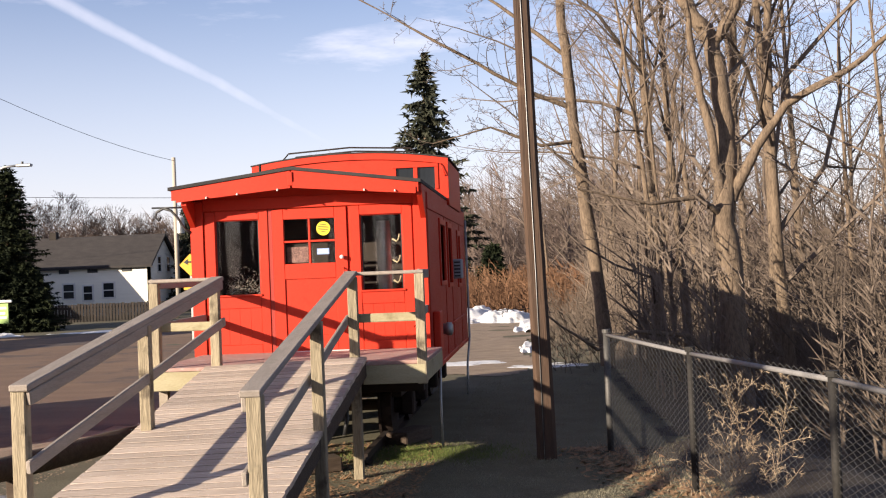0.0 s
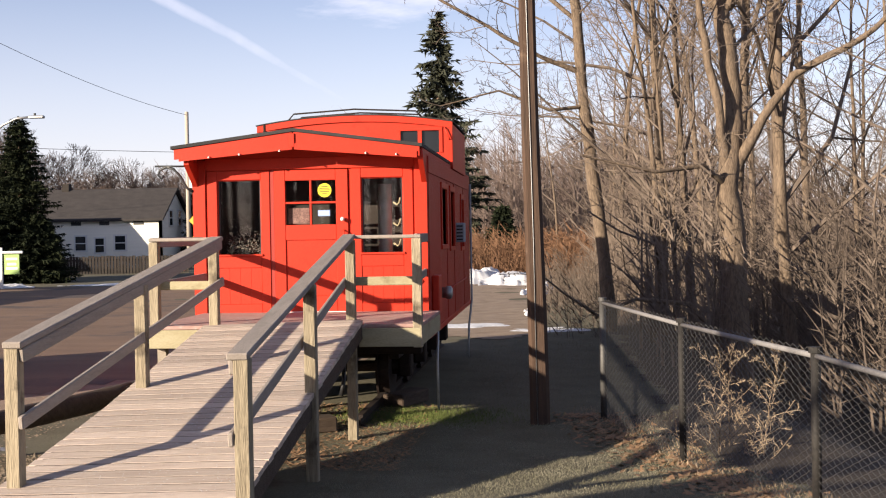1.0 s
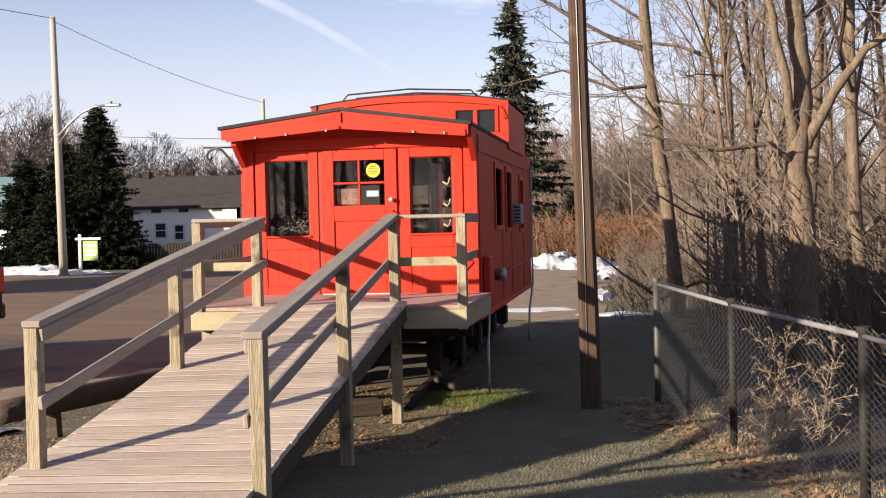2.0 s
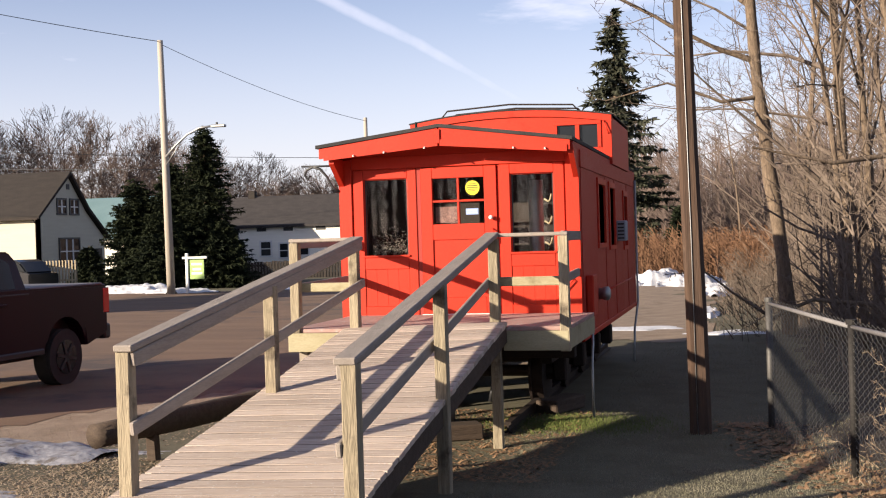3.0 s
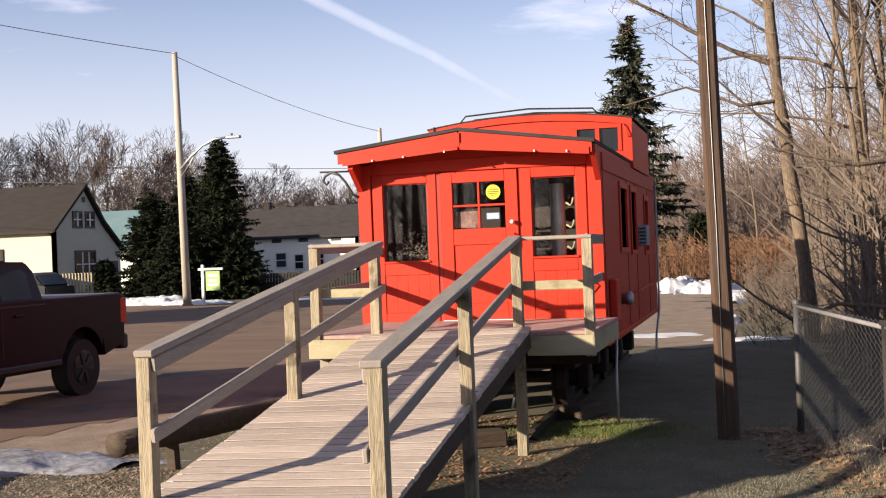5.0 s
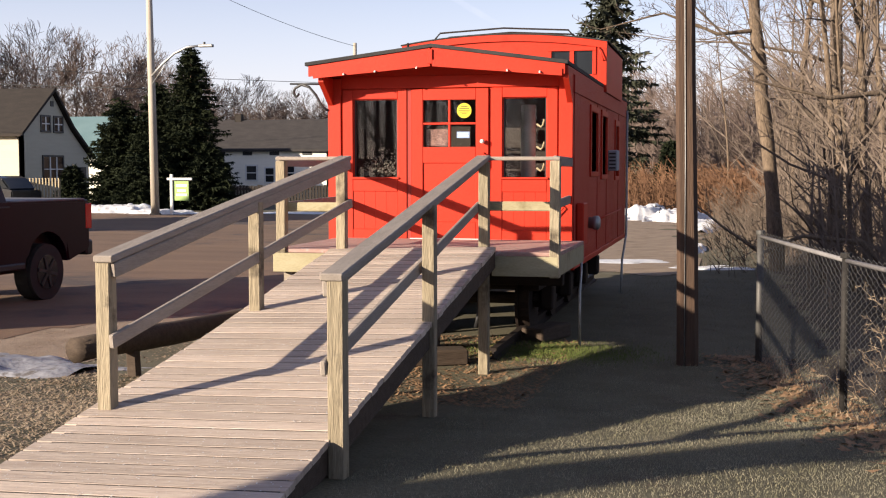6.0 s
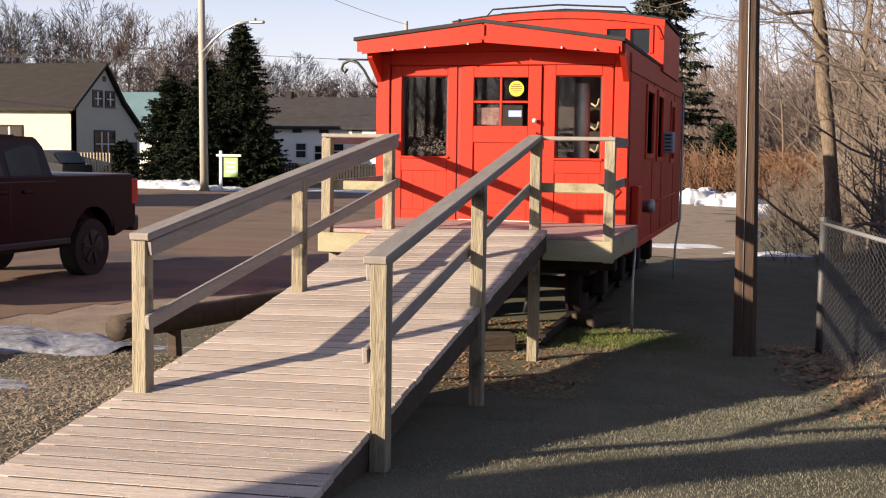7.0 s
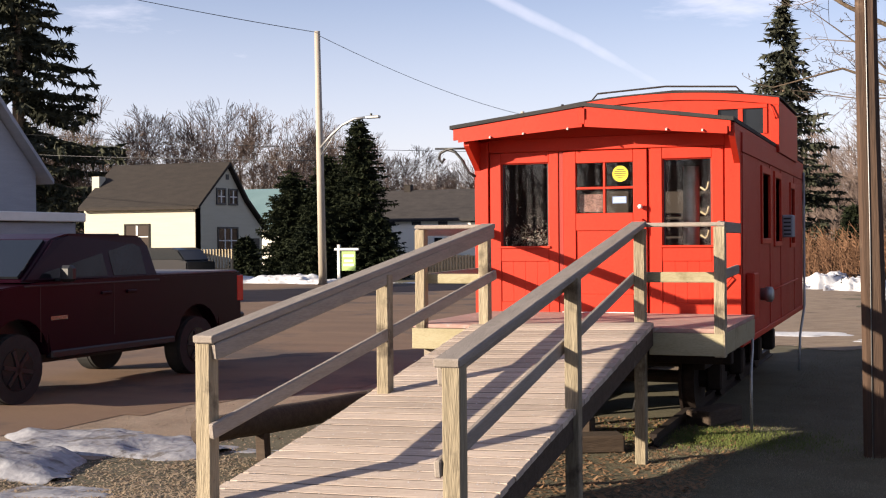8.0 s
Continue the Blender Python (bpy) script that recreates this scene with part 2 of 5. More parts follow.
SIGN_YELLOW = plain("yellow_sign_face", (0.637, 0.315, 0.015), 0.5)
BLUE = plain("pale_blue_card", (0.225, 0.315, 0.562), 0.5)
GREEN = plain("green_sign_face", (0.238, 0.364, 0.098), 0.5)
TEAL = material("teal_siding", (0.0784, 0.137, 0.152), (0.108, 0.171, 0.186), 0.8, 1, bump=0.1)
GLASS = glass_material("window_glass")
DARK_GLASS = plain("dark_window_glass", (0.012, 0.014, 0.017), 0.06)

# ---- mesh helpers ----


def mesh_object(name, me, mat, parent=None, label=""):
    me.materials.append(mat)
    ob = new(name, me)
    if parent is not None:
        ob.parent = parent
    if label:
        ob["label"] = label
    return ob


def part(name, bm, mat, parent=None, label="", smooth=False):
    me = bpy.data.meshes.new(name)
    bmesh.ops.recalc_face_normals(bm, faces=bm.faces)
    if smooth:
        for f in bm.faces:
            f.smooth = True
    bm.to_mesh(me)
    bm.free()
    return mesh_object(name, me, mat, parent, label)


def raw(name, V, F, mat, parent=None, label="", smooth=False):
    me = bpy.data.meshes.new(name)
    me.from_pydata([tuple(v) for v in V], [], F)
    if smooth:
        me.polygons.foreach_set("use_smooth", [True] * len(me.polygons))
    me.update()
    return mesh_object(name, me, mat, parent, label)


def thing(name, label, category, at=(0, 0, 0), turn=0.0, group="", kind=""):
    ob = new(name)
    ob.matrix_basis = pose(*at, 0, 0, turn)
    ob.empty_display_size = 0.2
    return tagged(ob, label, category, group, kind)


def box(bm, lo, hi, bevel=0.0, m=None):
    """A box from corner to corner."""
    lo, hi = Vector(lo), Vector(hi)
    t = Matrix.Translation((lo + hi) / 2) @ Matrix.Diagonal((*(hi - lo), 1))
    r = bmesh.ops.create_cube(bm, size=1, matrix=(m @ t) if m else t)
    if bevel:
        es = list({e for v in r["verts"] for e in v.link_edges})
        bmesh.ops.bevel(bm, geom=es, offset=bevel, segments=1, affect="EDGES")
    return bm


def Box(lo, hi, bevel=0.0, m=None):
    return box(bmesh.new(), lo, hi, bevel, m)


def beam(bm, a, b, w, h, bevel=0.006, up=(0, 0, 1)):
    """A square timber from a to b, w wide and h high."""
    a, b = Vector(a), Vector(b)
    d = (b - a)
    y = d.normalized()
    x = y.cross(Vector(up)).normalized()
    z = x.cross(y)
    m = Matrix(((x.x, y.x, z.x, 0), (x.y, y.y, z.y, 0), (x.z, y.z, z.z, 0), (0, 0, 0, 1)))
    return box(bm, (-w / 2, -d.length / 2, -h / 2), (w / 2, d.length / 2, h / 2), bevel, Matrix.Translation((a + b) / 2) @ m)


def Beam(a, b, w, h, bevel=0.006, up=(0, 0, 1)):
    return beam(bmesh.new(), a, b, w, h, bevel, up)


def tube(V, F, pts, rads, n=6, cap=True):
    """Adds a tube along pts with the given radii to vertex and face lists."""
    base = len(V)
    k = len(pts)
    for i in range(k):
        d = (pts[min(i + 1, k - 1)] - pts[max(i - 1, 0)])
        d = d.normalized() if d.length > 1e-9 else Vector((0, 0, 1))
        a = d.cross(Vector((0.31, 0.95, 0.05)))
        if a.length < 0.05:
            a = d.cross(Vector((1, 0, 0)))
        a.normalize()
        b = d.cross(a)
        for j in range(n):
            th = 2 * math.pi * j / n
            V.append(pts[i] + (a * math.cos(th) + b * math.sin(th)) * rads[i])
    for i in range(k - 1):
        for j in range(n):
            p, q = base + i * n + j, base + i * n + (j + 1) % n
            F.append((p, q, q + n, p + n))
    if cap:
        F.append(tuple(base + j for j in range(n))[::-1])
        F.append(tuple(base + (k - 1) * n + j for j in range(n)))


def pipe(name, pts, r, mat, parent=None, n=8, label=""):
    V, F = [], []
    tube(V, F, [Vector(p) for p in pts], [r] * len(pts) if isinstance(r, (int, float)) else r, n)
    return raw(name, V, F, mat, parent, label, smooth=True)


def cyl(bm, a, b, r, n=20):
    a, b = Vector(a), Vector(b)
    m = Matrix.Translation((a + b) / 2) @ (b - a).to_track_quat("Z", "Y").to_matrix().to_4x4()
    bmesh.ops.create_cone(bm, cap_ends=True, segments=n, radius1=r, radius2=r, depth=(b - a).length, matrix=m)
    return bm


def Cyl(a, b, r, n=20):
    return cyl(bmesh.new(), a, b, r, n)


def prism(name, outline, a, b, axis, mat, parent, label="", bevel=0.0):
    """Extrudes an outline of (u, v) from a to b along 'x' or 'y'."""
    bm = bmesh.new()
    put = (lambda u, v, w: (w, u, v)) if axis == "x" else (lambda u, v, w: (u, w, v))
    r0 = [bm.verts.new(put(u, v, a)) for u, v in outline]
    r1 = [bm.verts.new(put(u, v, b)) for u, v in outline]
    bm.faces.new(r0)
    bm.faces.new(r1[::-1])
    n = len(outline)
    for i in range(n):
        bm.faces.new((r0[i], r0[(i + 1) % n], r1[(i + 1) % n], r1[i]))
    if bevel:
        bmesh.ops.bevel(bm, geom=bm.edges[:], offset=bevel, segments=2, affect="EDGES")
    return part(name, bm, mat, parent, label)


def smooth01(a, b, v):
    t = min(1.0, max(0.0, (v - a) / (b - a)))
    return t * t * (3 - 2 * t)


def fence_x(y):
    """The chain-link fence's line."""
    return 3.39 - 0.215 * (y + 0.75)


def ground_z(x, y):
    z = 0.24 * smooth01(-2.0, -7.5, y) * (1 - 0.75 * smooth01(-1.2, -3.5, x))
    drop = x - fence_x(min(y, 2.0)) - 1.2 if y < 2 else x - 4.0 - 0.02 * (y - 2)
    if drop > 0:
        z -= min(7.0, 0.32 * drop) * smooth01(0, 2.5, drop) * (1 - smooth01(60, 160, drop))
    if x < 4:
        z += 0.02 * noise.noise(Vector((x * 0.8, y * 0.8, 0)))
    return z

# ---- ground ----


def sheet(name, xs, ys, mat, lift, inside=None, label="", kind="structure", category="ground"):
    V, F, idx = [], [], {}
    for i, x in enumerate(xs):
        for j, y in enumerate(ys):
            V.append((x, y, ground_z(x, y) + lift))
    n = len(ys)
    for i in range(len(xs) - 1):
        for j in range(n - 1):
            cx, cy = (xs[i] + xs[i + 1]) / 2, (ys[j] + ys[j + 1]) / 2
            if inside is None or inside(cx, cy):
                F.append((i * n + j, (i + 1) * n + j, (i + 1) * n + j + 1, i * n + j + 1))
    return tagged(raw(name, V, F, mat, smooth=True), label, category, kind=kind)


def steps(*runs):
    out = []
    for a, b, s_ in runs:
        out += list(np.arange(a, b, s_))
    return [float(v) for v in out] + [float(runs[-1][1])]


sheet("ground", steps((-900, -60, 60), (-60, -12, 4), (-12, 12, 0.4), (12, 60, 4), (60, 900, 60)), steps((-300, -20, 20), (-20, 16, 0.4), (16, 80, 4), (80, 1500, 60)), GRASS_GROUND, 0.0,
      label="short frosty winter grass and bare soil", category="ground")


def road_edge(y):
    """The east edge of the asphalt lot."""
    if y < -1.5:
        return -5.2 + 0.27 * (y + 1.5)
    return -5.2 + 2.9 * smooth01(-1.5, 6.0, y)


sheet("road", steps((-90, -12, 3), (-12, -1.5, 0.25)), steps((-60, -12, 3), (-12, 36, 0.5)), ASPHALT, 0.012,
      lambda x, y: x < road_edge(y) + 0.15 * noise.noise(Vector((x, y, 3))), "worn reddish asphalt lot and street", category="road")
sheet("gravel_verge", steps((-9, 1.0, 0.25)), steps((-12, 8, 0.25)), GRAVEL, 0.007,
      lambda x, y: road_edge(y) - 0.8 < x < road_edge(y) + 1.9 + 0.5 * noise.noise(Vector((x * 0.7, y * 0.7, 1))), "loose brown gravel verge", category="gravel")
sheet("leaf_litter", steps((3.2, 8, 0.12), (8, 14, 0.6), (14, 44, 3)), steps((-16, 20, 0.15), (20, 80, 4)), LITTER_GROUND, 0.006,
      lambda x, y: x > (fence_x(y) + 0.35 + 0.3 * noise.noise(Vector((x * 2, y * 2, 4))) if y < -0.5 else 4.1 + 0.5 * noise.noise(Vector((x, y, 6)))), "brown leaf litter on the wooded slope", category="leaf litter")
sheet("gravel_path", steps((-2.6, 3.4, 0.15)), steps((7, 13, 0.15), (13, 34, 0.5)), GRAVEL, 0.010,
      lambda x, y: y > 9.6 + 1.3 * noise.noise(Vector((x * 0.9, 4.0, 0.0))) and -2.5 < x < 2.3 + 0.3 * noise.noise(Vector((x, y * 0.5, 2))), "gravel lane behind the caboose", category="path")


def in_snow(name, cx, cy, rx, ry, h, seed, label, mat=SNOW):
    """A low lump of old snow with a ragged edge."""
    V, F = [], []
    n = 48
    for i in range(n + 1):
        for j in range(n + 1):
            u, v = 2 * i / n - 1, 2 * j / n - 1
            x, y = cx + u * rx, cy + v * ry
            edge = 1 - math.hypot(u, v) + 0.45 * noise.noise(Vector((u * 2.2 + seed, v * 2.2, seed * 0.7)))
            z = ground_z(x, y) - 0.03 + h * (0.25 + smooth01(0, 0.55, edge) * 0.9) * smooth01(-0.02, 0.12, edge) + smooth01(0, 0.1, edge) * h * (0.45 * noise.noise(Vector((x * 1.7, y * 1.7, seed))) + 0.22 * noise.noise(Vector((x * 5, y * 5, seed))) + 0.08 * noise.noise(Vector((x * 13, y * 13, seed))))
            V.append((x, y, z))
    for i in range(n):
        for j in range(n):
            a = i * (n + 1) + j
            F.append((a, a + n + 1, a + n + 2, a + 1))
    return tagged(raw(name, V, F, mat, smooth=True), label, "snow")


for k, (cx, cy, rx, ry, h) in enumerate([(-4.2, -2.75, 1.3, 0.8, 0.09), (-4.9, -4.1, 1.5, 1.0, 0.13), (-3.1, -4.9, 0.8, 0.4, 0.04), (-3.0, -2.55, 0.8, 0.25, 0.03)]):
    in_snow("snow_patch", cx, cy, rx, ry, h, k + 3.3, "melting dirty snow patch on the gravel verge, shade in its colour", SHADED_DIRTY_SNOW)
for k, (cx, cy, rx, ry, h) in enumerate([(-24.2, 37.2, 2.2, 1.5, 0.30), (-21.3, 36.2, 1.8, 1.2, 0.18), (-28, 38.5, 2.6, 1.6, 0.22), (-16, 38.0, 3.0, 0.9, 0.07), (-9, 38, 2.0, 0.7, 0.06)]):
    in_snow("snow_bank", cx, cy, rx, ry, h, k + 9.1, "low white snow bank along the street")
for k, (cx, cy, rx, ry, h) in enumerate([(-0.3, 35.5, 1.5, 2.2, 0.45), (1.2, 34.0, 1.3, 2.4, 0.36), (2.3, 28, 0.6, 3.6, 0.2), (2.3, 17, 0.25, 1.5, 0.12), (0.9, 12.6, 1.5, 0.8, 0.05), (2.7, 11.2, 1.1, 0.7, 0.05)]):
    in_snow("snow_mound", cx, cy, rx, ry, h, k + 21.7, "ploughed heap of old snow beside the lane")

# ---- the caboose ----
WY0, WY1, WX, ZF, ZB, ZE = 0.0, 6.84, 1.40, 1.15, 0.89, 2.99
caboose = thing("caboose", "bright red wooden caboose with cupola on rails", "caboose")


def wall_with_openings(bm, u0, u1, z0, z1, holes, put):
    """One closed wall slab with rectangular holes (u0, u1, z0, z1) through it; put(u, z, side) gives a corner."""
    us = sorted({u0, u1, *[h[0] for h in holes], *[h[1] for h in holes]})
    zs = sorted({z0, z1, *[h[2] for h in holes], *[h[3] for h in holes]})
    corner = {}

    def v(i, j, s_):
        if (i, j, s_) not in corner:
            corner[i, j, s_] = bm.verts.new(put(us[i], zs[j], s_))
        return corner[i, j, s_]

    def full(i, j):
        if not (0 <= i < len(us) - 1 and 0 <= j < len(zs) - 1):
            return False
        a, c = (us[i] + us[i + 1]) / 2, (zs[j] + zs[j + 1]) / 2
        return not any(h[0] <= a <= h[1] and h[2] <= c <= h[3] for h in holes)

    for i in range(len(us) - 1):
        for j in range(len(zs) - 1):
            if not full(i, j):
                continue
            for s_ in (0, 1):
                bm.faces.new((v(i, j, s_), v(i + 1, j, s_), v(i + 1, j + 1, s_), v(i, j + 1, s_)))
            for di, dj, p, q in ((-1, 0, (i, j), (i, j + 1)), (1, 0, (i + 1, j), (i + 1, j + 1)), (0, -1, (i, j), (i + 1, j)), (0, 1, (i, j + 1), (i + 1, j + 1))):
                if not full(i + di, j + dj):
                    bm.faces.new((v(*p, 0), v(*q, 0), v(*q, 1), v(*p, 1)))


END_HOLES = [(-1.10, -0.595, 1.855, 2.735), (0.63, 1.105, 1.855, 2.735), (-0.43, 0.47, ZF, 2.86)]
bm = bmesh.new()
wall_with_openings(bm, -WX, WX, ZB, 3.0, END_HOLES, lambda u, z, s_: (u, 0.02 + 0.07 * s_, z))
end_wall = part("end_wall", bm, RED, caboose)
SIDE_HOLES = [(1.65, 2.40, 1.92, 2.66), (2.95, 3.60, 1.88, 2.66), (4.90, 5.40, 1.85, 2.60)]
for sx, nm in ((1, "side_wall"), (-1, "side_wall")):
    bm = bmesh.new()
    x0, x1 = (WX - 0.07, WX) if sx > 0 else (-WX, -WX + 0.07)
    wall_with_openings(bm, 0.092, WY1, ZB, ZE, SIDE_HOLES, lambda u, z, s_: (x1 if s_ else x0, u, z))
    side = part(nm, bm, RED_SHADED, caboose)
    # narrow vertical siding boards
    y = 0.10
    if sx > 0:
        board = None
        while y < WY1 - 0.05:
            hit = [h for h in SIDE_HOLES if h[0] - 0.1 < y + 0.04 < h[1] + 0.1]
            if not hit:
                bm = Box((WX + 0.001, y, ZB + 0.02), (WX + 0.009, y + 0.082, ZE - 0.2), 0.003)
                part("siding_board", bm, RED_SHADED, side)
            y += 0.086
    for h in SIDE_HOLES:
        win = part("side_window", Box((sx * (WX - 0.05), h[0] + 0.05, h[2] + 0.05), (sx * (WX - 0.042), h[1] - 0.05, h[3] - 0.05)), GLASS if sx > 0 else DARK_GLASS, caboose, "dark side window")
        bm = bmesh.new()
        for a, b, c, d in ((h[0] - 0.07, h[1] + 0.07, h[3], h[3] + 0.08), (h[0] - 0.07, h[1] + 0.07, h[2] - 0.06, h[2]), (h[0] - 0.07, h[0], h[2], h[3]), (h[1], h[1] + 0.07, h[2], h[3])):
            lo, hi = (sx * (WX - 0.06), a, c), (sx * (WX + 0.03), b, d)
            box(bm, [min(p, q) for p, q in zip(lo, hi)], [max(p, q) for p, q in zip(lo, hi)], 0.005)
        part("window_frame", bm, RED, win)
part("back_wall", Box((-WX + 0.071, WY1 - 0.08, ZB), (WX - 0.071, WY1 - 0.001, 3.15)), RED, caboose)
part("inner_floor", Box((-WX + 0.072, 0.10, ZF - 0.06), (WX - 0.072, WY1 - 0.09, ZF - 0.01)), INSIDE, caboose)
# added board close behind the end windows, so that they look dark
part("dark_backing", Box((-WX + 0.075, 0.75, ZF), (WX - 0.075, 0.80, 2.95)), INSIDE, caboose)
part("side_sill", Box((WX - 0.02, 0.0, ZB - 0.05), (WX + 0.02, WY1, ZB + 0.015), 0.006), RED, caboose)
part("letter_board", Box((WX + 0.0015, 0.02, ZE - 0.20), (WX + 0.022, WY1, ZE - 0.005), 0.005), RED_SHADED, caboose)

# end wall joinery: posts, panels with stiles and rails, lower boarded panels
for x0, x1 in ((-1.405, -1.25), (1.25, 1.405)):
    part("corner_post", Box((x0, -0.022, ZF - 0.02), (x1, 0.0195, 2.98), 0.006), RED, caboose)
part("header_board", Box((-1.249, -0.012, 2.86), (1.249, 0.0195, 3.0), 0.005), RED, caboose)
for wx0, wx1, px0, px1, bright in ((-1.10, -0.595, -1.235, -0.475, 0), (0.63, 1.105, 0.50, 1.235, 1)):
    panel = part("window_panel", Box((px0, -0.008, ZF), (wx0 - 0.012, 0.0195, 2.855), 0.006), RED, caboose)
    part("stile", Box((wx1 + 0.012, -0.008, ZF), (px1, 0.0195, 2.855), 0.006), RED, panel)
    part("top_rail", Box((wx0 - 0.011, -0.006, 2.745), (wx1 + 0.011, 0.0195, 2.855), 0.004), RED, panel)
    part("middle_rail", Box((wx0 - 0.011, -0.009, 1.70), (wx1 + 0.011, 0.0195, 1.84), 0.004), RED, panel)
    part("bottom_rail", Box((wx0 - 0.011, -0.007, ZF), (wx1 + 0.011, 0.0195, 1.27), 0.004), RED, panel)
    n = 4
    for i in range(n):
        w = (wx1 - wx0 + 0.02) / n
        part("panel_board", Box((wx0 - 0.01 + i * w + 0.0008, 0.002, 1.271), (wx0 - 0.01 + (i + 1) * w - 0.0008, 0.0195, 1.699), 0.001), RED, panel)
    part("window_sill", Box((wx0 - 0.03, -0.028, 1.838), (wx1 + 0.03, 0.018, 1.862), 0.004), RED, panel)
    pane = part("end_window", Box((wx0, 0.045, 1.862), (wx1, 0.051, 2.744)), GLASS, caboose, "tall dark end window")
    pane.visible_shadow = False
    for a, b, c, d in ((wx0, wx0 + 0.012, 1.862, 2.744), (wx1 - 0.012, wx1, 1.862, 2.744)):
        part("glazing_bead", Box((a, 0.025, c), (b, 0.0445, d)), BLACK, pane)

door = part("end_door", Box((-0.425, -0.004, ZF + 0.01), (-0.29, 0.06, 2.85), 0.005), RED, caboose, "red panelled door with four panes")
part("stile", Box((0.317, -0.004, ZF + 0.01), (0.462, 0.06, 2.85), 0.005), RED, door)
part("top_rail", Box((-0.289, -0.004, 2.725), (0.316, 0.06, 2.85), 0.004), RED, door)
part("lock_rail", Box((-0.289, -0.004, 2.02), (0.316, 0.06, 2.20), 0.004), RED, door)
part("bottom_rail", Box((-0.289, -0.004, ZF + 0.01), (0.316, 0.06, 1.36), 0.004), RED, door)
part("lower_panel", Box((-0.289, 0.012, 1.361), (0.316, 0.05, 2.019)), RED, door)
part("muntin", Box((0.002, 0.0, 2.201), (0.026, 0.05, 2.724), 0.003), RED, door)
part("muntin", Box((-0.289, 0.001, 2.45), (0.316, 0.051, 2.474), 0.003), RED, door)
for a, b in ((-0.287, 0.0), (0.028, 0.314)):
    for c, d in ((2.203, 2.448), (2.476, 2.722)):
        p = part("pane", Box((a, 0.03, c), (b, 0.034, d)), GLASS, door)
        p.visible_shadow = False
part("threshold", Box((-0.43, -0.06, ZF + 0.001), (0.46, -0.005, ZF + 0.025), 0.004), WHITE, caboose, "pale door threshold")
V, F = [], []
tube(V, F, [Vector((0.40, -0.004, 2.26)), Vector((0.40, -0.03, 2.26)), Vector((0.40, -0.035, 2.26)), Vector((0.40, -0.065, 2.26)), Vector((0.40, -0.075, 2.26))], [0.010, 0.010, 0.024, 0.024, 0.012], 12)
raw("door_knob", V, F, WHITE, door, "white door knob", True)
pipe("pull_handle", [(0.415, 0.0, 1.98), (0.415, -0.05, 1.99), (0.415, -0.05, 2.12), (0.415, 0.0, 2.13)], 0.01, RED, door)
part("door_gap_strip", Box((-0.474, 0.004, ZF), (-0.428, 0.0195, 2.855)), plain("dark_red_groove", (0.28, 0.018, 0.009), 0.7), caboose)
# round yellow sticker with lines of print, blue card
bm = bmesh.new()
bmesh.ops.create_circle(bm, cap_ends=True, segments=32, radius=0.083, matrix=pose(0.178, 0.0285, 2.605, 90))
st = part("round_sticker", bm, YELLOW, door, "round yellow sticker with print")
bm = bmesh.new()
for i, w in enumerate((0.08, 0.12, 0.13, 0.11, 0.06)):
    box(bm, (0.178 - w / 2, 0.0265, 2.645 - i * 0.02), (0.178 + w / 2, 0.0275, 2.653 - i * 0.02))
part("print_bars", bm, BLACK, st)
cd = part("blue_card", Box((0.095, 0.0265, 2.30), (0.24, 0.029, 2.37)), BLUE, door, "pale blue printed card")
bm = bmesh.new()
for i, w in enumerate((0.11, 0.12)):
    box(bm, (0.168 - w / 2, 0.0245, 2.343 - i * 0.026), (0.168 + w / 2, 0.026, 2.355 - i * 0.026))
part("print_bars", bm, WHITE, cd)
curt = part("pane_curtain", Box((-0.27, 0.07, 2.215), (-0.02, 0.075, 2.40)), material("lace_cloth", (0.34, 0.20, 0.17), (0.10, 0.05, 0.05), 0.9, 14, bump=0, fine=60), door, "patterned cloth behind a door pane")
# coat hooks inside the right window
for z in (1.93, 2.17, 2.42):
    pipe("coat_hook", [(1.07, 0.10, z + 0.08), (1.05, 0.16, z + 0.03), (1.02, 0.20, z), (0.97, 0.20, z + 0.035)], 0.012, PICKET_WOOD, caboose, 6, "pale wooden peg inside the window")
part("stove_pipe", Cyl((0.84, 0.42, ZF), (0.84, 0.42, 2.68), 0.085), STEEL, caboose, "dark stove pipe inside")

rg = random.Random(31)
V, F = [], []
for k in range(420):
    p = Vector((rg.uniform(-1.04, -0.64), rg.uniform(0.12, 0.28), 1.87 + abs(rg.gauss(0, 0.11))))
    d = Vector((rg.uniform(-1, 1), rg.uniform(-1, 1), rg.uniform(-1, 1))).normalized() * 0.016
    e = d.orthogonal() * 0.7
    V += [p - d, p + d, p + e]
    F.append((3 * k, 3 * k + 1, 3 * k + 2))
raw("dried_flowers", V, F, WOOD_RAIL, caboose, "pale dried flowers inside the window")

# roof: two shallow planes with a black membrane edge, fascia with a peaked lower edge
OV = -0.40
R_OUT = [(-1.535, 3.095), (-0.09, 3.272), (1.395, 3.065), (1.395, 3.103), (-0.09, 3.310), (-1.535, 3.133)]
prism("roof", R_OUT, OV - 0.03, WY1 + 0.35, "y", ROOFING, caboose, "low black membrane roof")
prism("soffit", [(-1.47, 3.06), (-0.09, 3.235), (1.37, 3.04), (1.37, 3.061), (-0.09, 3.266), (-1.47, 3.085)], OV + 0.026, WY1 + 0.3, "y", RED, caboose)
for nm, ol in (("fascia_left", [(-1.50, 2.98), (-0.105, 3.09), (-0.105, 3.268), (-1.50, 3.095)]), ("fascia_right", [(-0.09, 3.09), (1.365, 2.96), (1.365, 3.066), (-0.09, 3.268)])):
    prism("fascia", ol, OV - 0.012, OV + 0.025, "y", RED, caboose)
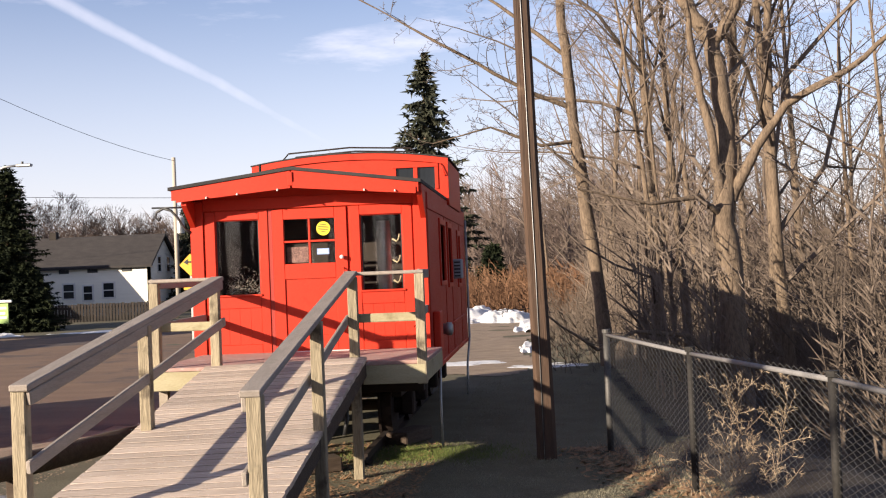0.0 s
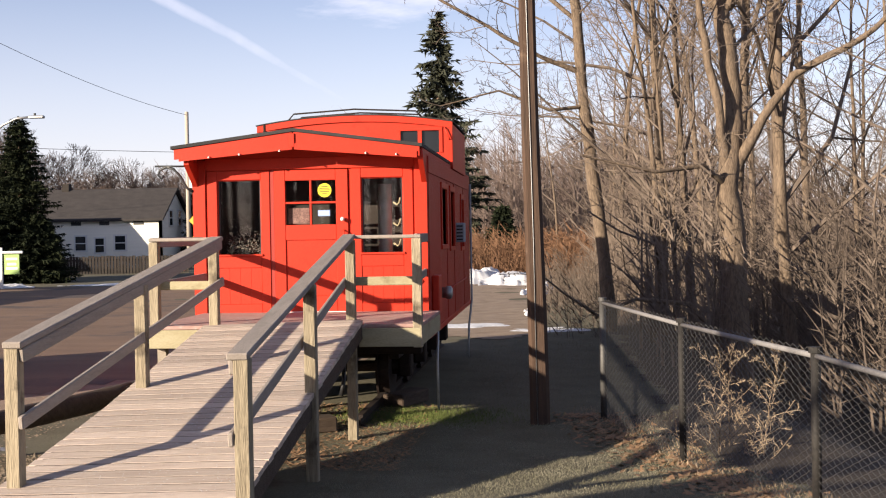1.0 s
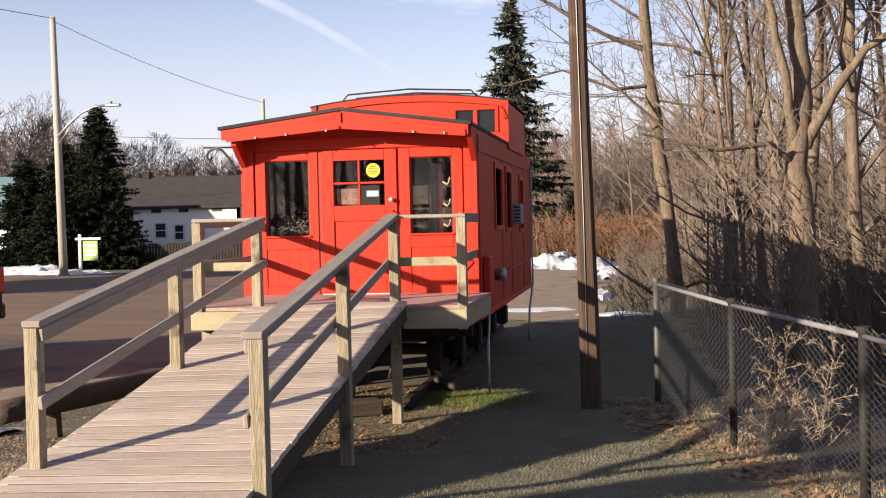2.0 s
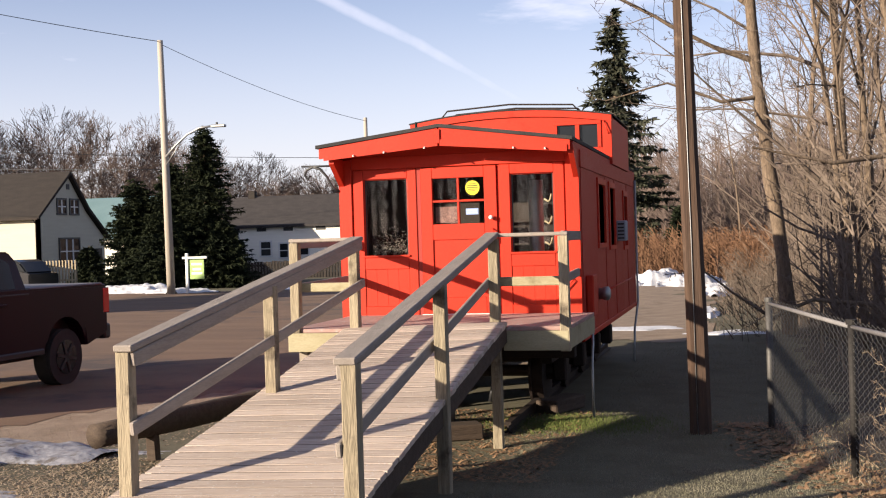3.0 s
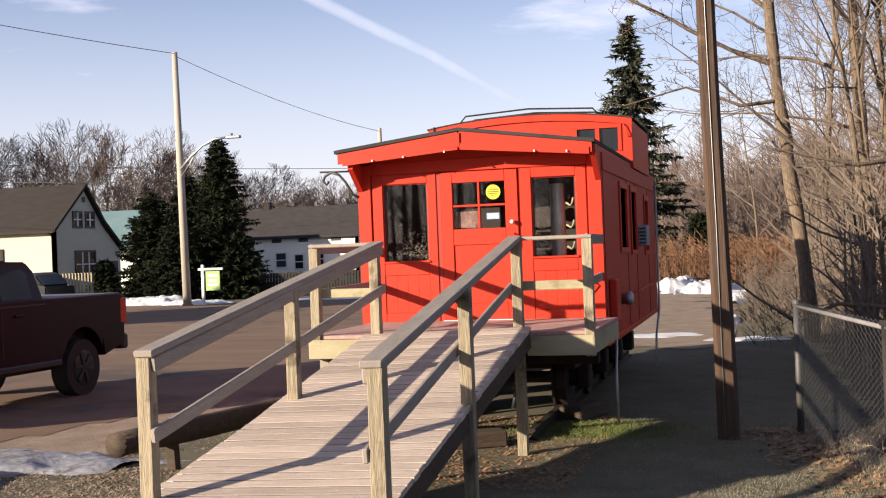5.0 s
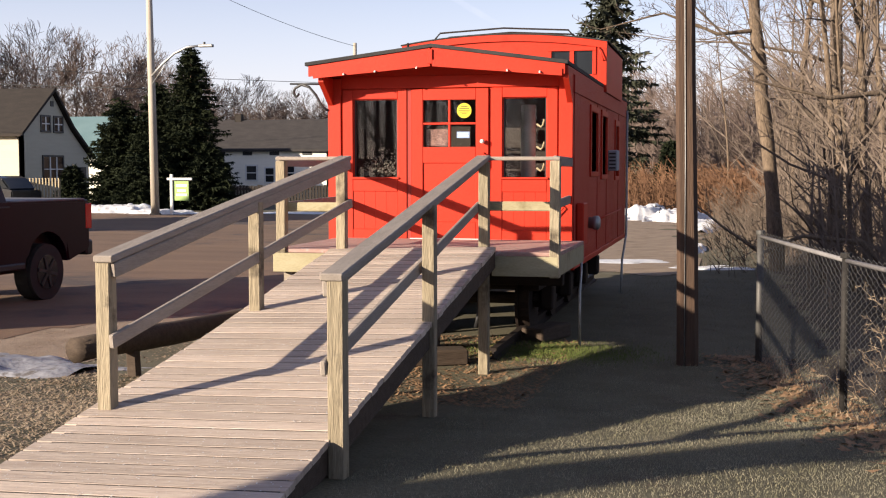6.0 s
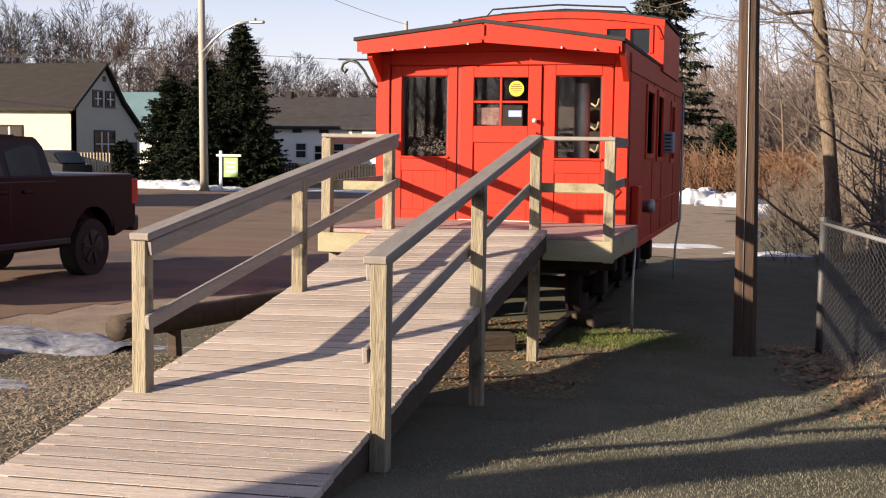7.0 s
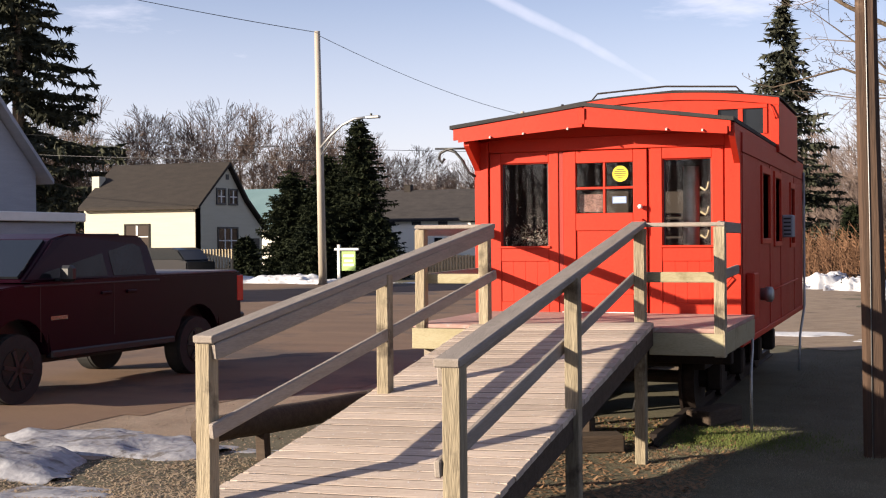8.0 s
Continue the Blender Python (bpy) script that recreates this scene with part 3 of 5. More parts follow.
for nm, ol in (("l", [(-1.44, 2.955), (-0.105, 3.065), (-0.105, 3.135), (-1.44, 3.03)]), ("r", [(-0.08, 3.065), (1.335, 2.94), (1.335, 3.015), (-0.08, 3.135)])):
    prism("fascia_trim", ol, OV - 0.028, OV - 0.0125, "y", RED, caboose)
prism("gable_infill", [(-1.395, 3.001), (1.395, 3.001), (1.395, 3.042), (-0.10, 3.226), (-1.395, 3.042)], 0.0, 0.088, "y", RED, caboose)
part("ridge_block", Box((-0.135, OV - 0.032, 3.09), (-0.075, OV - 0.0125, 3.25), 0.006), RED, caboose)
for x in (-1.08, -0.72, -0.25, 0.75, 1.1):
    part("small_bulb", Cyl((x, OV - 0.035, 2.975 + 0.09 * (1 - abs(x + 0.1) / 1.4)), (x, OV - 0.06, 2.965 + 0.09 * (1 - abs(x + 0.1) / 1.4)), 0.010, 8), WHITE, caboose, "small white bulb")
for sx in (-1, 1):
    prism("eave_bracket", [(0.0, 2.66), (0.0, 2.98), (OV + 0.03, 2.98), (OV + 0.03, 2.92)], sx * 1.37 - 0.03, sx * 1.37 + 0.03, "x", RED, caboose)
    # the right fascia, turned from the sun, takes the shade-darkened red
    part("eave_fascia", Box((sx * 1.385 - 0.012, OV + 0.03, 2.955), (sx * 1.385 + 0.012, WY1 + 0.3, 3.052)), RED_SHADED if sx > 0 else RED, caboose)
pipe("hanging_bracket", [(-1.40, -0.02, 2.62), (-1.47, -0.02, 2.66), (-1.55, -0.02, 2.80), (-1.63, -0.02, 2.89), (-1.72, -0.02, 2.92), (-1.80, -0.02, 2.88), (-1.82, -0.02, 2.82), (-1.78, -0.02, 2.78), (-1.75, -0.02, 2.82)], 0.017, BLACK, caboose, 6, "curled black iron plant bracket")
pipe("bracket_bar", [(-1.40, -0.02, 2.92), (-1.86, -0.02, 2.93)], 0.011, BLACK, caboose, 6)

# cupola
CY0, CY1, CX = 3.35, 5.75, 1.435
cup = part("cupola", Box((-CX, CY0, 3.0), (CX, CY0 + 0.06, 3.24)), RED, caboose, "red cupola with arched roof")


def arch(x):
    return 3.675 + 0.125 * (1 - (x / CX) ** 2)


CH = [(0.68, 1.24, 3.24, 3.57), (-1.24, -0.68, 3.24, 3.57)]
bm = bmesh.new()
for a, b in ((-CX, -1.24), (-0.68, 0.68), (1.24, CX)):
    box(bm, (a, CY0, 3.2401), (b, CY0 + 0.06, 3.5699))
part("cupola_front", bm, RED, cup)
n = 16
xs = [-CX + 2 * CX * i / n for i in range(n + 1)]
prism("cupola_gable", [(x, 3.57) for x in (-CX, CX)] + [(x, arch(x)) for x in xs[::-1]], CY0, CY0 + 0.06, "y", RED, cup)
for sx in (-1, 1):
    part("cupola_side", Box((sx * (CX - 0.03) - 0.03, CY0 + 0.061, 3.0), (sx * (CX - 0.03) + 0.03, CY1, 3.645)), RED, cup)
    part("corner_trim", Box((sx * (CX - 0.055) - 0.055, CY0 - 0.02, 3.05), (sx * (CX - 0.055) + 0.055, CY0 - 0.001, 3.645), 0.004), RED, cup)
part("cupola_back", Box((-CX + 0.06, CY1 - 0.06, 3.0), (CX - 0.06, CY1, 3.645)), RED, cup)
prism("cupola_roof", [(x * 1.01, arch(x) + 0.002) for x in xs] + [(x * 1.01, arch(x) + 0.018) for x in xs[::-1]], CY0 - 0.04, CY1 + 0.1, "y", ROOFING, cup)
prism("cupola_fascia", [(x, arch(x) - 0.09) for x in xs] + [(x, arch(x) - 0.001) for x in xs[::-1]], CY0 - 0.03, CY0 - 0.0015, "y", RED, cup)
for h in CH:
    w = part("cupola_window", Box((h[0], CY0 + 0.02, h[2]), (h[1], CY0 + 0.026, h[3])), DARK_GLASS, cup, "dark cupola window")
    bm = bmesh.new()
    mx = (h[0] + h[1]) / 2
    for a, b, c, d in ((h[0] - 0.05, h[1] + 0.05, h[3] - 0.01, h[3] + 0.045), (h[0] - 0.05, h[0], h[2], h[3] - 0.011), (h[1], h[1] + 0.05, h[2], h[3] - 0.011), (mx - 0.03, mx + 0.03, h[2], h[3] - 0.011)):
        box(bm, (a, CY0 - 0.018, c), (b, CY0 + 0.019, d), 0.003)
    part("window_frame", bm, RED, w)
for y in (CY0 + 0.05, CY0 + 0.6, CY1 - 0.2):
    pipe("roof_rail", [(-1.0, y, arch(-1.0) - 0.0), (-0.9, y, arch(-0.9) + 0.10), (0, y, arch(0) + 0.10), (0.9, y, arch(0.9) + 0.10), (1.0, y, arch(1.0))], 0.012, DARK_STEEL, cup, 6, "thin iron roof grab rail")
pipe("grab_iron", [(1.33, CY0 - 0.02, 3.60), (1.33, CY0 - 0.06, 3.58), (1.39, CY0 - 0.06, 3.44), (1.39, CY0 - 0.02, 3.42)], 0.009, RED, cup, 6)
pipe("vent_pipe", [(-1.1, 2.4, 3.15), (-1.1, 2.4, 3.62)], 0.02, DARK_STEEL, caboose, 6)

# side fittings
part("meter_box", Box((WX + 0.012, 0.26, 1.10), (WX + 0.10, 0.62, 1.57), 0.012), RED, caboose, "red electrical box")
pipe("conduit", [(WX + 0.08, 0.20, 1.12), (WX + 0.08, 0.20, 0.80), (WX + 0.09, 0.0, 0.6), (WX + 0.10, -0.05, -0.02)], 0.016, STEEL, caboose, 8, "thin steel pipe down to the ground")
V, F = [], []
tube(V, F, [Vector((WX + 0.01, 1.55, 1.30)), Vector((WX + 0.06, 1.55, 1.30)), Vector((WX + 0.065, 1.55, 1.30)), Vector((WX + 0.13, 1.55, 1.30)), Vector((WX + 0.15, 1.55, 1.30))], [0.07, 0.07, 0.085, 0.085, 0.05], 16)
raw("electric_meter", V, F, STEEL, caboose, "round grey electric meter", True)
pipe("side_conduit", [(WX + 0.03, 1.7, 1.30), (WX + 0.03, 5.75, 1.33)], 0.012, RED, caboose, 6)
ac = part("air_conditioner", Box((WX + 0.011, 3.85, 1.93), (WX + 0.14, 4.2, 2.22), 0.012), GREY_WALL, caboose, "grey window air conditioner")
for i in range(5):
    part("grille_slat", Box((WX + 0.03, 3.842, 1.96 + i * 0.05), (WX + 0.12, 3.849, 1.982 + i * 0.05)), BLACK, ac)
pipe("downpipe", [(WX + 0.04, 6.7, 2.9), (WX + 0.04, 6.7, 0.9), (WX + 0.02, 6.2, 0.5), (WX + 0.02, 6.0, 0.0)], 0.02, STEEL, caboose, 6)
pipe("grab_iron", [(1.31, -0.025, 1.55), (1.31, -0.06, 1.53), (1.22, -0.06, 1.43), (1.22, -0.025, 1.41)], 0.009, RED, caboose, 6)

# underframe, wheels, springs
part("centre_sill", Box((-0.25, 0.0, 0.62), (0.25, WY1, ZB - 0.051)), DARK_STEEL, caboose)
part("end_sill", Box((-1.3, 0.0, 0.66), (1.3, 0.16, ZB - 0.05), 0.01), DARK_STEEL, caboose)
for sx in (-1, 1):
    part("frame_beam", Box((sx * 0.95 - 0.06, 0.17, 0.58), (sx * 0.95 + 0.06, WY1, ZB - 0.052), 0.01), DARK_STEEL, caboose)
for y in (0.95, 2.6, 4.3, 5.9):
    for sx in (-1, 1):
        wh = part("wheel", Cyl((sx * 0.70, y, 0.42), (sx * 0.83, y, 0.42), 0.40, 28), DARK_STEEL, caboose)
        part("flange", Cyl((sx * 0.67, y, 0.42), (sx * 0.70, y, 0.42), 0.43, 28), DARK_STEEL, wh)
        part("hub", Cyl((sx * 0.83, y, 0.42), (sx * 0.96, y, 0.42), 0.11, 14), DARK_STEEL, wh)
        part("journal_box", Box((sx * 1.0 - 0.08, y - 0.13, 0.30), (sx * 1.0 + 0.08, y + 0.13, 0.60), 0.02), DARK_STEEL, caboose)
    part("axle", Cyl((-0.7, y, 0.42), (0.7, y, 0.42), 0.07, 12), DARK_STEEL, caboose)
bm = bmesh.new()
beam(bm, (0, -0.62, 0.72), (0, 0.0, 0.72), 0.14, 0.16)
box(bm, (-0.13, -0.80, 0.58), (0.13, -0.60, 0.86), 0.04)
part("coupler", bm, DARK_STEEL, caboose)
pipe("brake_hose", [(0.42, -0.05, 0.75), (0.44, -0.35, 0.66), (0.46, -0.5, 0.40), (0.43, -0.52, 0.24)], 0.025, BLACK, caboose, 8)

for sx in (-1, 1):
    r = thing("rail", "rusty steel railway rail under the caboose", "rail", (sx * 0.75, 0, 0), group="rails")
    prism("rail_section", [(-0.06, 0.0), (0.06, 0.0), (0.06, 0.012), (0.01, 0.03), (0.01, 0.085), (0.035, 0.095), (0.035, 0.125), (-0.035, 0.125), (-0.035, 0.095), (-0.01, 0.085), (-0.01, 0.03), (-0.06, 0.012)], -1.2, 8.2, "y", DARK_STEEL, r)
tie = tagged(part("railway_tie", Box((-1.25, -0.11, -0.1), (1.25, 0.11, 0.005), 0.01), LOG_WOOD), "old dark wooden railway tie", "railway tie", "railway ties")
tie.location = (0, -1.0, -0.05)
for i in range(1, 15):
    copy_thing(tie, pose(0, -1.0 + i * 0.62, -0.05, 0, 0, random.uniform(-1.5, 1.5)))
block = tagged(part("timber_block", Box((-0.35, -0.14, 0.0), (0.35, 0.14, 0.16), 0.015), LOG_WOOD), "short timber block lying under the caboose", "timber", "loose timbers")
block.matrix_basis = pose(0.2, -1.6, 0.0, 0, 0, 25)
for x, y, r in ((1.05, 0.5, 70), (-0.3, -0.7, 5)):
    copy_thing(block, pose(x, y, 0.0, 0, 0, r))

# ---- deck and ramp ----


def ramp_z(x, y):
    return 1.522 + 0.0317 * x + 0.1567 * y


deck = thing("deck", "raised wooden entrance deck with worn red paint", "deck")
DX0, DX1, DY0 = -1.30, 1.53, -2.05
for i in range(14):
    y0 = DY0 + 0.03 + i * 0.1440
    part("deck_board", Box((DX0, y0, 1.13), (DX1, y0 + 0.139, 1.168), 0.004), DECK_RED, deck)
part("rim_board", Box((DX0, DY0, 0.94), (-0.70, DY0 + 0.035, 1.128), 0.004), RIM_WOOD, deck)
part("rim_board", Box((0.90, DY0, 0.94), (DX1, DY0 + 0.035, 1.128), 0.004), RIM_WOOD, deck)
part("rim_board", Box((DX1 - 0.036, DY0 + 0.036, 0.94), (DX1, 0.0, 1.128), 0.004), RIM_WOOD, deck)
part("rim_board", Box((DX0, DY0 + 0.036, 0.94), (DX0 + 0.036, 0.0, 1.128), 0.004), RIM_WOOD, deck)
for x in (-0.65, 0.0, 0.65, 1.1):
    part("joist", Box((x - 0.02, DY0 + 0.04, 0.95), (x + 0.02, -0.05, 1.128)), WOOD_GREY, deck)
for x, y in ((-1.2, -0.15), (-1.2, -1.85), (-1.2, -1.0)):
    part("support_post", Box((x - 0.045, y - 0.045, -0.05), (x + 0.045, y + 0.045, 0.939)), WOOD_GREY, deck)

PS = 0.095


def post(name, x, y, z0, z1, parent, mat=None):
    return part(name, Box((x - PS / 2, y - PS / 2, z0), (x + PS / 2, y + PS / 2, z1), 0.006), mat or WOOD_YELLOW, parent)


ramp = thing("ramp", "weathered plank wheelchair ramp with timber handrails", "ramp")
L = [(-0.645, -6.55), (-0.575, -4.28), (-0.59, -2.03)]
Rr = [(0.985, -6.96), (0.925, -4.60), (0.82, -2.02)]
for (x, y), zt in zip(L, (1.385, 1.69, 2.02)):
    post("post", x, y, ground_z(x, y) - 0.1, zt, ramp)
for (x, y), zt in zip(Rr, (1.345, 1.685, 2.02)):
    post("post", x, y, ground_z(x, y) - 0.1, zt, ramp)
post("post", -1.22, -2.0, 0.94, 2.03, deck)
post("post", 1.495, -2.0, 0.93, 2.03, deck)


def rail_line(pts, dz, w, h, parent, mat=WOOD_RAIL, out=0.0, name="handrail"):
    for a, b in zip(pts, pts[1:]):
        part(name, Beam((a[0] + out, a[1], a[2] + dz), (b[0] + out, b[1], b[2] + dz), w, h, 0.008), mat, parent)


# cap rails lie on the posts, lower rails are fixed on their outer or inner face
rail_line([(-0.628, -6.62, 1.38), (-0.572, -1.97, 2.04)], 0.02, 0.132, 0.045, ramp)
rail_line([(0.967, -7.02, 1.335), (0.802, -1.97, 2.04)], 0.02, 0.134, 0.045, ramp)
rail_line([(-0.58, -6.58, 1.335), (-0.525, -2.0, 2.0)], -0.004, 0.036, 0.094, ramp, name="rail_apron")
rail_line([(0.92, -6.98, 1.30), (0.755, -2.0, 2.0)], -0.012, 0.036, 0.094, ramp, name="rail_apron")
rail_line([(-0.577, -6.62, 0.895), (-0.52, -1.96, 1.62)], 0.0, 0.036, 0.088, ramp, name="lower_rail")
rail_line([(0.917, -7.02, 0.85), (0.752, -1.96, 1.60)], 0.0, 0.036, 0.088, ramp, name="lower_rail")
rail_line([(0.78, -2.0, 2.04), (1.545, -2.0, 2.04)], 0.01, 0.09, 0.036, deck)
rail_line([(-1.27, -2.0, 2.045), (-0.56, -2.0, 2.045)], 0.01, 0.09, 0.036, deck)
rail_line([(1.495, -2.04, 2.045), (1.39, -0.03, 2.045)], -0.018, 0.036, 0.10, deck)
rail_line([(-1.24, -2.04, 2.045), (-1.30, -0.03, 2.045)], -0.018, 0.036, 0.10, deck)
rail_line([(0.80, -1.935, 1.60), (1.48, -1.935, 1.60)], 0.0, 0.036, 0.09, deck, RIM_WOOD, name="lower_rail")
rail_line([(-1.23, -1.935, 1.58), (-0.60, -1.935, 1.58)], 0.0, 0.036, 0.09, deck, RIM_WOOD, name="lower_rail")
rail_line([(1.46, -2.0, 1.60), (1.37, -0.03, 1.62)], 0.0, 0.036, 0.09, deck, name="lower_rail")
rail_line([(-1.20, -2.0, 1.58), (-1.26, -0.03, 1.60)], 0.0, 0.036, 0.09, deck, name="lower_rail")
# ramp boards across, with uneven ends
y, i = -2.07, 0
while y > -8.75:
    w = 0.137
    xl, xr = -0.70 - 0.045 * max(0.0, -5.0 - y) + random.uniform(-0.005, 0.005), 0.95 + random.uniform(-0.005, 0.005)
    tilt = random.uniform(-0.0016, 0.0016)
    yl, yr = y + 0.02, y - 0.02
    part("ramp_board", Beam((xl, yl - w / 2, ramp_z(xl, yl - w / 2) - 0.019 + tilt), (xr, yr - w / 2, ramp_z(xr, yr - w / 2) - 0.019 - tilt), w - random.uniform(0.010, 0.021), 0.038, 0.0015, (0.0, -0.155, 0.988)), DECK_WOOD, ramp)
    y -= w
# dark sheets just below the board tops, which darken the gaps
joint = plain("joint_underlay", (0.045, 0.034, 0.028), 0.95)
for x in (-0.42, 0.115, 0.65):
    part("joint_underlay", Beam((x, -8.7, ramp_z(x, -8.7) - 0.0125), (x, -2.08, ramp_z(x, -2.08) - 0.0125), 0.545, 0.02, 0.0, (-0.0317, -0.155, 0.987)), joint, ramp, "dark underlay between the boards")
for x in (-0.64, 0.10, 0.915):
    part("stringer", Beam((x, -8.6, ramp_z(x, -8.6) - 0.115), (x, -2.06, ramp_z(x, -2.06) - 0.13), 0.04, 0.16, 0.004), LOG_WOOD, ramp)

# ---- telegraph pole beside the grass ----
pole = thing("square_pole", "dark brown squared timber pole in the grass", "pole", (2.70, -1.05, 0))
bm = bmesh.new()
hw, ch = 0.108, 0.036
ol = [(-hw, -hw + ch), (-hw + ch, -hw), (hw - ch, -hw), (hw, -hw + ch), (hw, hw - ch), (hw - ch, hw), (-hw + ch, hw), (-hw, hw - ch)]
lv = []
for k in range(13):
    z = -0.3 + k * 0.75
    s_ = 1.0 - 0.028 * k
    lv.append([bm.verts.new((u * s_ - 0.012 * k + 0.006 * math.sin(k), v * s_, z)) for u, v in ol])
for a, b in zip(lv, lv[1:]):
    for j in range(8):
        bm.faces.new((a[j], a[(j + 1) % 8], b[(j + 1) % 8], b[j]))
bm.faces.new(lv[-1])
part("shaft", bm, DARK_WOOD, pole)
pipe("ground_wire", [(-0.03, -0.113, 0.0), (-0.045, -0.108, 2.0), (-0.075, -0.101, 4.0), (-0.12, -0.092, 7.0)], 0.0045, STEEL, pole, 5)

# ---- chain-link fence ----
fence = thing("chain_link_fence", "grey chain-link fence with galvanised end post", "fence")
FP = [(fence_x(y), y) for y in (-0.75, -3.45, -6.15, -8.85, -11.55)]
HT = [1.27, 1.20, 1.04, 0.95, 0.9]


def fence_top(i):
    x, y = FP[i]
    return ground_z(x, y) + HT[i]


for i, (x, y) in enumerate(FP):
    g = ground_z(x, y)
    pipe("post", [(x, y, g - 0.1), (x, y, fence_top(i) + 0.02)], 0.032 if i else 0.036, DARK_FENCE if i else WIRE, fence, 10)
    part("post_cap", Cyl((x, y, fence_top(i) + 0.02), (x, y, fence_top(i) + 0.06), 0.045, 12), WIRE if i == 0 else DARK_FENCE, fence)
for i in range(len(FP) - 1):
    a, b = Vector((*FP[i], fence_top(i))), Vector((*FP[i + 1], fence_top(i + 1)))
    pipe("top_rail", [a, b], 0.020, FENCE_PIPE, fence, 8)
    V, F = [], []
    run = (b - a)
    n = int(run.length / 0.058)
    for k in range(n):
        u0 = (k + 0.5) / n
        pts = []
        for m_ in range(43):
            z = m_ / 42
            u = u0 + (0.5 / n) * (1.06 if m_ % 2 else -1.06) * (1 if k % 2 else -1)
            p = a + run * u
            gz = ground_z(p.x, p.y)
            pts.append(Vector((p.x + (0.004 if m_ % 2 else -0.004), p.y, gz + 0.02 + (p.z + 0.05 - gz - 0.02) * z)))
        tube(V, F, pts, [0.0027] * len(pts), 3, False)
    raw("wire_mesh", V, F, WIRE, fence)

# ---- log barrier ----
log = thing("log_barrier", "low dark log barrier on short wooden legs", "barrier")
LA, LB = Vector((-2.50, -3.75, 0.36)), Vector((-1.1, 1.2, 0.40))
V, F = [], []
k = 16
tube(V, F, [LA.lerp(LB, i / k) + Vector((0.02 * noise.noise((i * 0.7, 0, 0)), 0, 0.02 * noise.noise((i * 0.6, 5, 0)))) for i in range(k + 1)], [0.115 + 0.012 * noise.noise((i * 0.5, 9, 1)) for i in range(k + 1)], 14)
raw("log", V, F, LOG_WOOD, log, smooth=True)
for u in (0.14, 0.55, 0.95):
    p = LA.lerp(LB, u)
    part("leg", Beam((p.x + 0.02, p.y, -0.1), (p.x, p.y, 0.30), 0.10, 0.10, 0.01, up=(1, 0, 0)), LOG_WOOD, log)

# ---- bare trees ----


def limb(V, F, start, way, length, r0, r1, n, segs, wob, lift, rng):
    """Adds one bent, tapered branch; returns its points and radii."""
    pts, rads, d = [start.copy()], [r0], way.normalized()
    for i in range(segs):
        d = (d + Vector((rng.uniform(-wob, wob), rng.uniform(-wob, wob), rng.uniform(-wob, wob) + lift))).normalized()
        pts.append(pts[-1] + d * (length / segs))
        rads.append(r0 + (r1 - r0) * (i + 1) / segs)
    tube(V, F, pts, rads, n, False)
    return pts, rads


def spread(V, F, pts, rads, level, rng, counts, ratio, first, fat=0.0045):
    """Side branches along a limb, down to twigs."""
    if level >= len(counts):
        return
    total = sum((b - a).length for a, b in zip(pts, pts[1:]))
    for k in range(counts[level]):
        u = first + (1 - first) * (k + rng.uniform(0, 1)) / counts[level]
        f = u * (len(pts) - 1)
        i = min(int(f), len(pts) - 2)
        p = pts[i].lerp(pts[i + 1], f - i)
        r = rads[i] + (rads[i + 1] - rads[i]) * (f - i)
        along = (pts[i + 1] - pts[i]).normalized()
        side = along.orthogonal().normalized()
        side.rotate(Matrix.Rotation(rng.uniform(0, 6.283), 3, along))
        way = along * rng.uniform(0.45, 0.9) + side * rng.uniform(0.6, 1.1)
        ln = total * ratio * rng.uniform(0.55, 1.15) * (1.15 - 0.55 * u)
        last = level == len(counts) - 1
        ln = min(ln, 6.5)
        q, qr = limb(V, F, p, way, ln, max(fat, min(r * 0.58, 0.0085 * ln + 0.002)), fat * 0.78, 3 if level else 5, 2 if last else 4, 0.24, 0.05 if level < 2 else 0.02, rng)
        spread(V, F, q, qr, level + 1, rng, counts, min(ratio, 0.5), 0.18, fat)


def bare_tree(name, label, seed, height, radius, counts, lean=(0, 0), first=0.28, twig=TWIG, category="tree", group="bare trees", ratio=0.42, fat=0.0045):
    rng = random.Random(seed)
    t = thing(name, label, category, group=group)
    V, F = [], []
    segs = 12
    pts, rads, d = [Vector((0, 0, -0.5))], [radius * 1.25], Vector((lean[0], lean[1], 1)).normalized()
    for i in range(segs):
        d = (d + Vector((rng.uniform(-0.07, 0.07), rng.uniform(-0.07, 0.07), 0.03))).normalized()
        pts.append(pts[-1] + d * (height / segs))
        rads.append(radius * (1 - 0.93 * ((i + 1) / segs) ** 0.9))
    tube(V, F, pts, rads, 9, False)
    raw("trunk", V, F, BARK, t, smooth=True)
    V, F = [], []
    spread(V, F, pts, rads, 0, rng, counts, ratio, first, fat)
    raw("crown", V, F, twig, t)
    return t


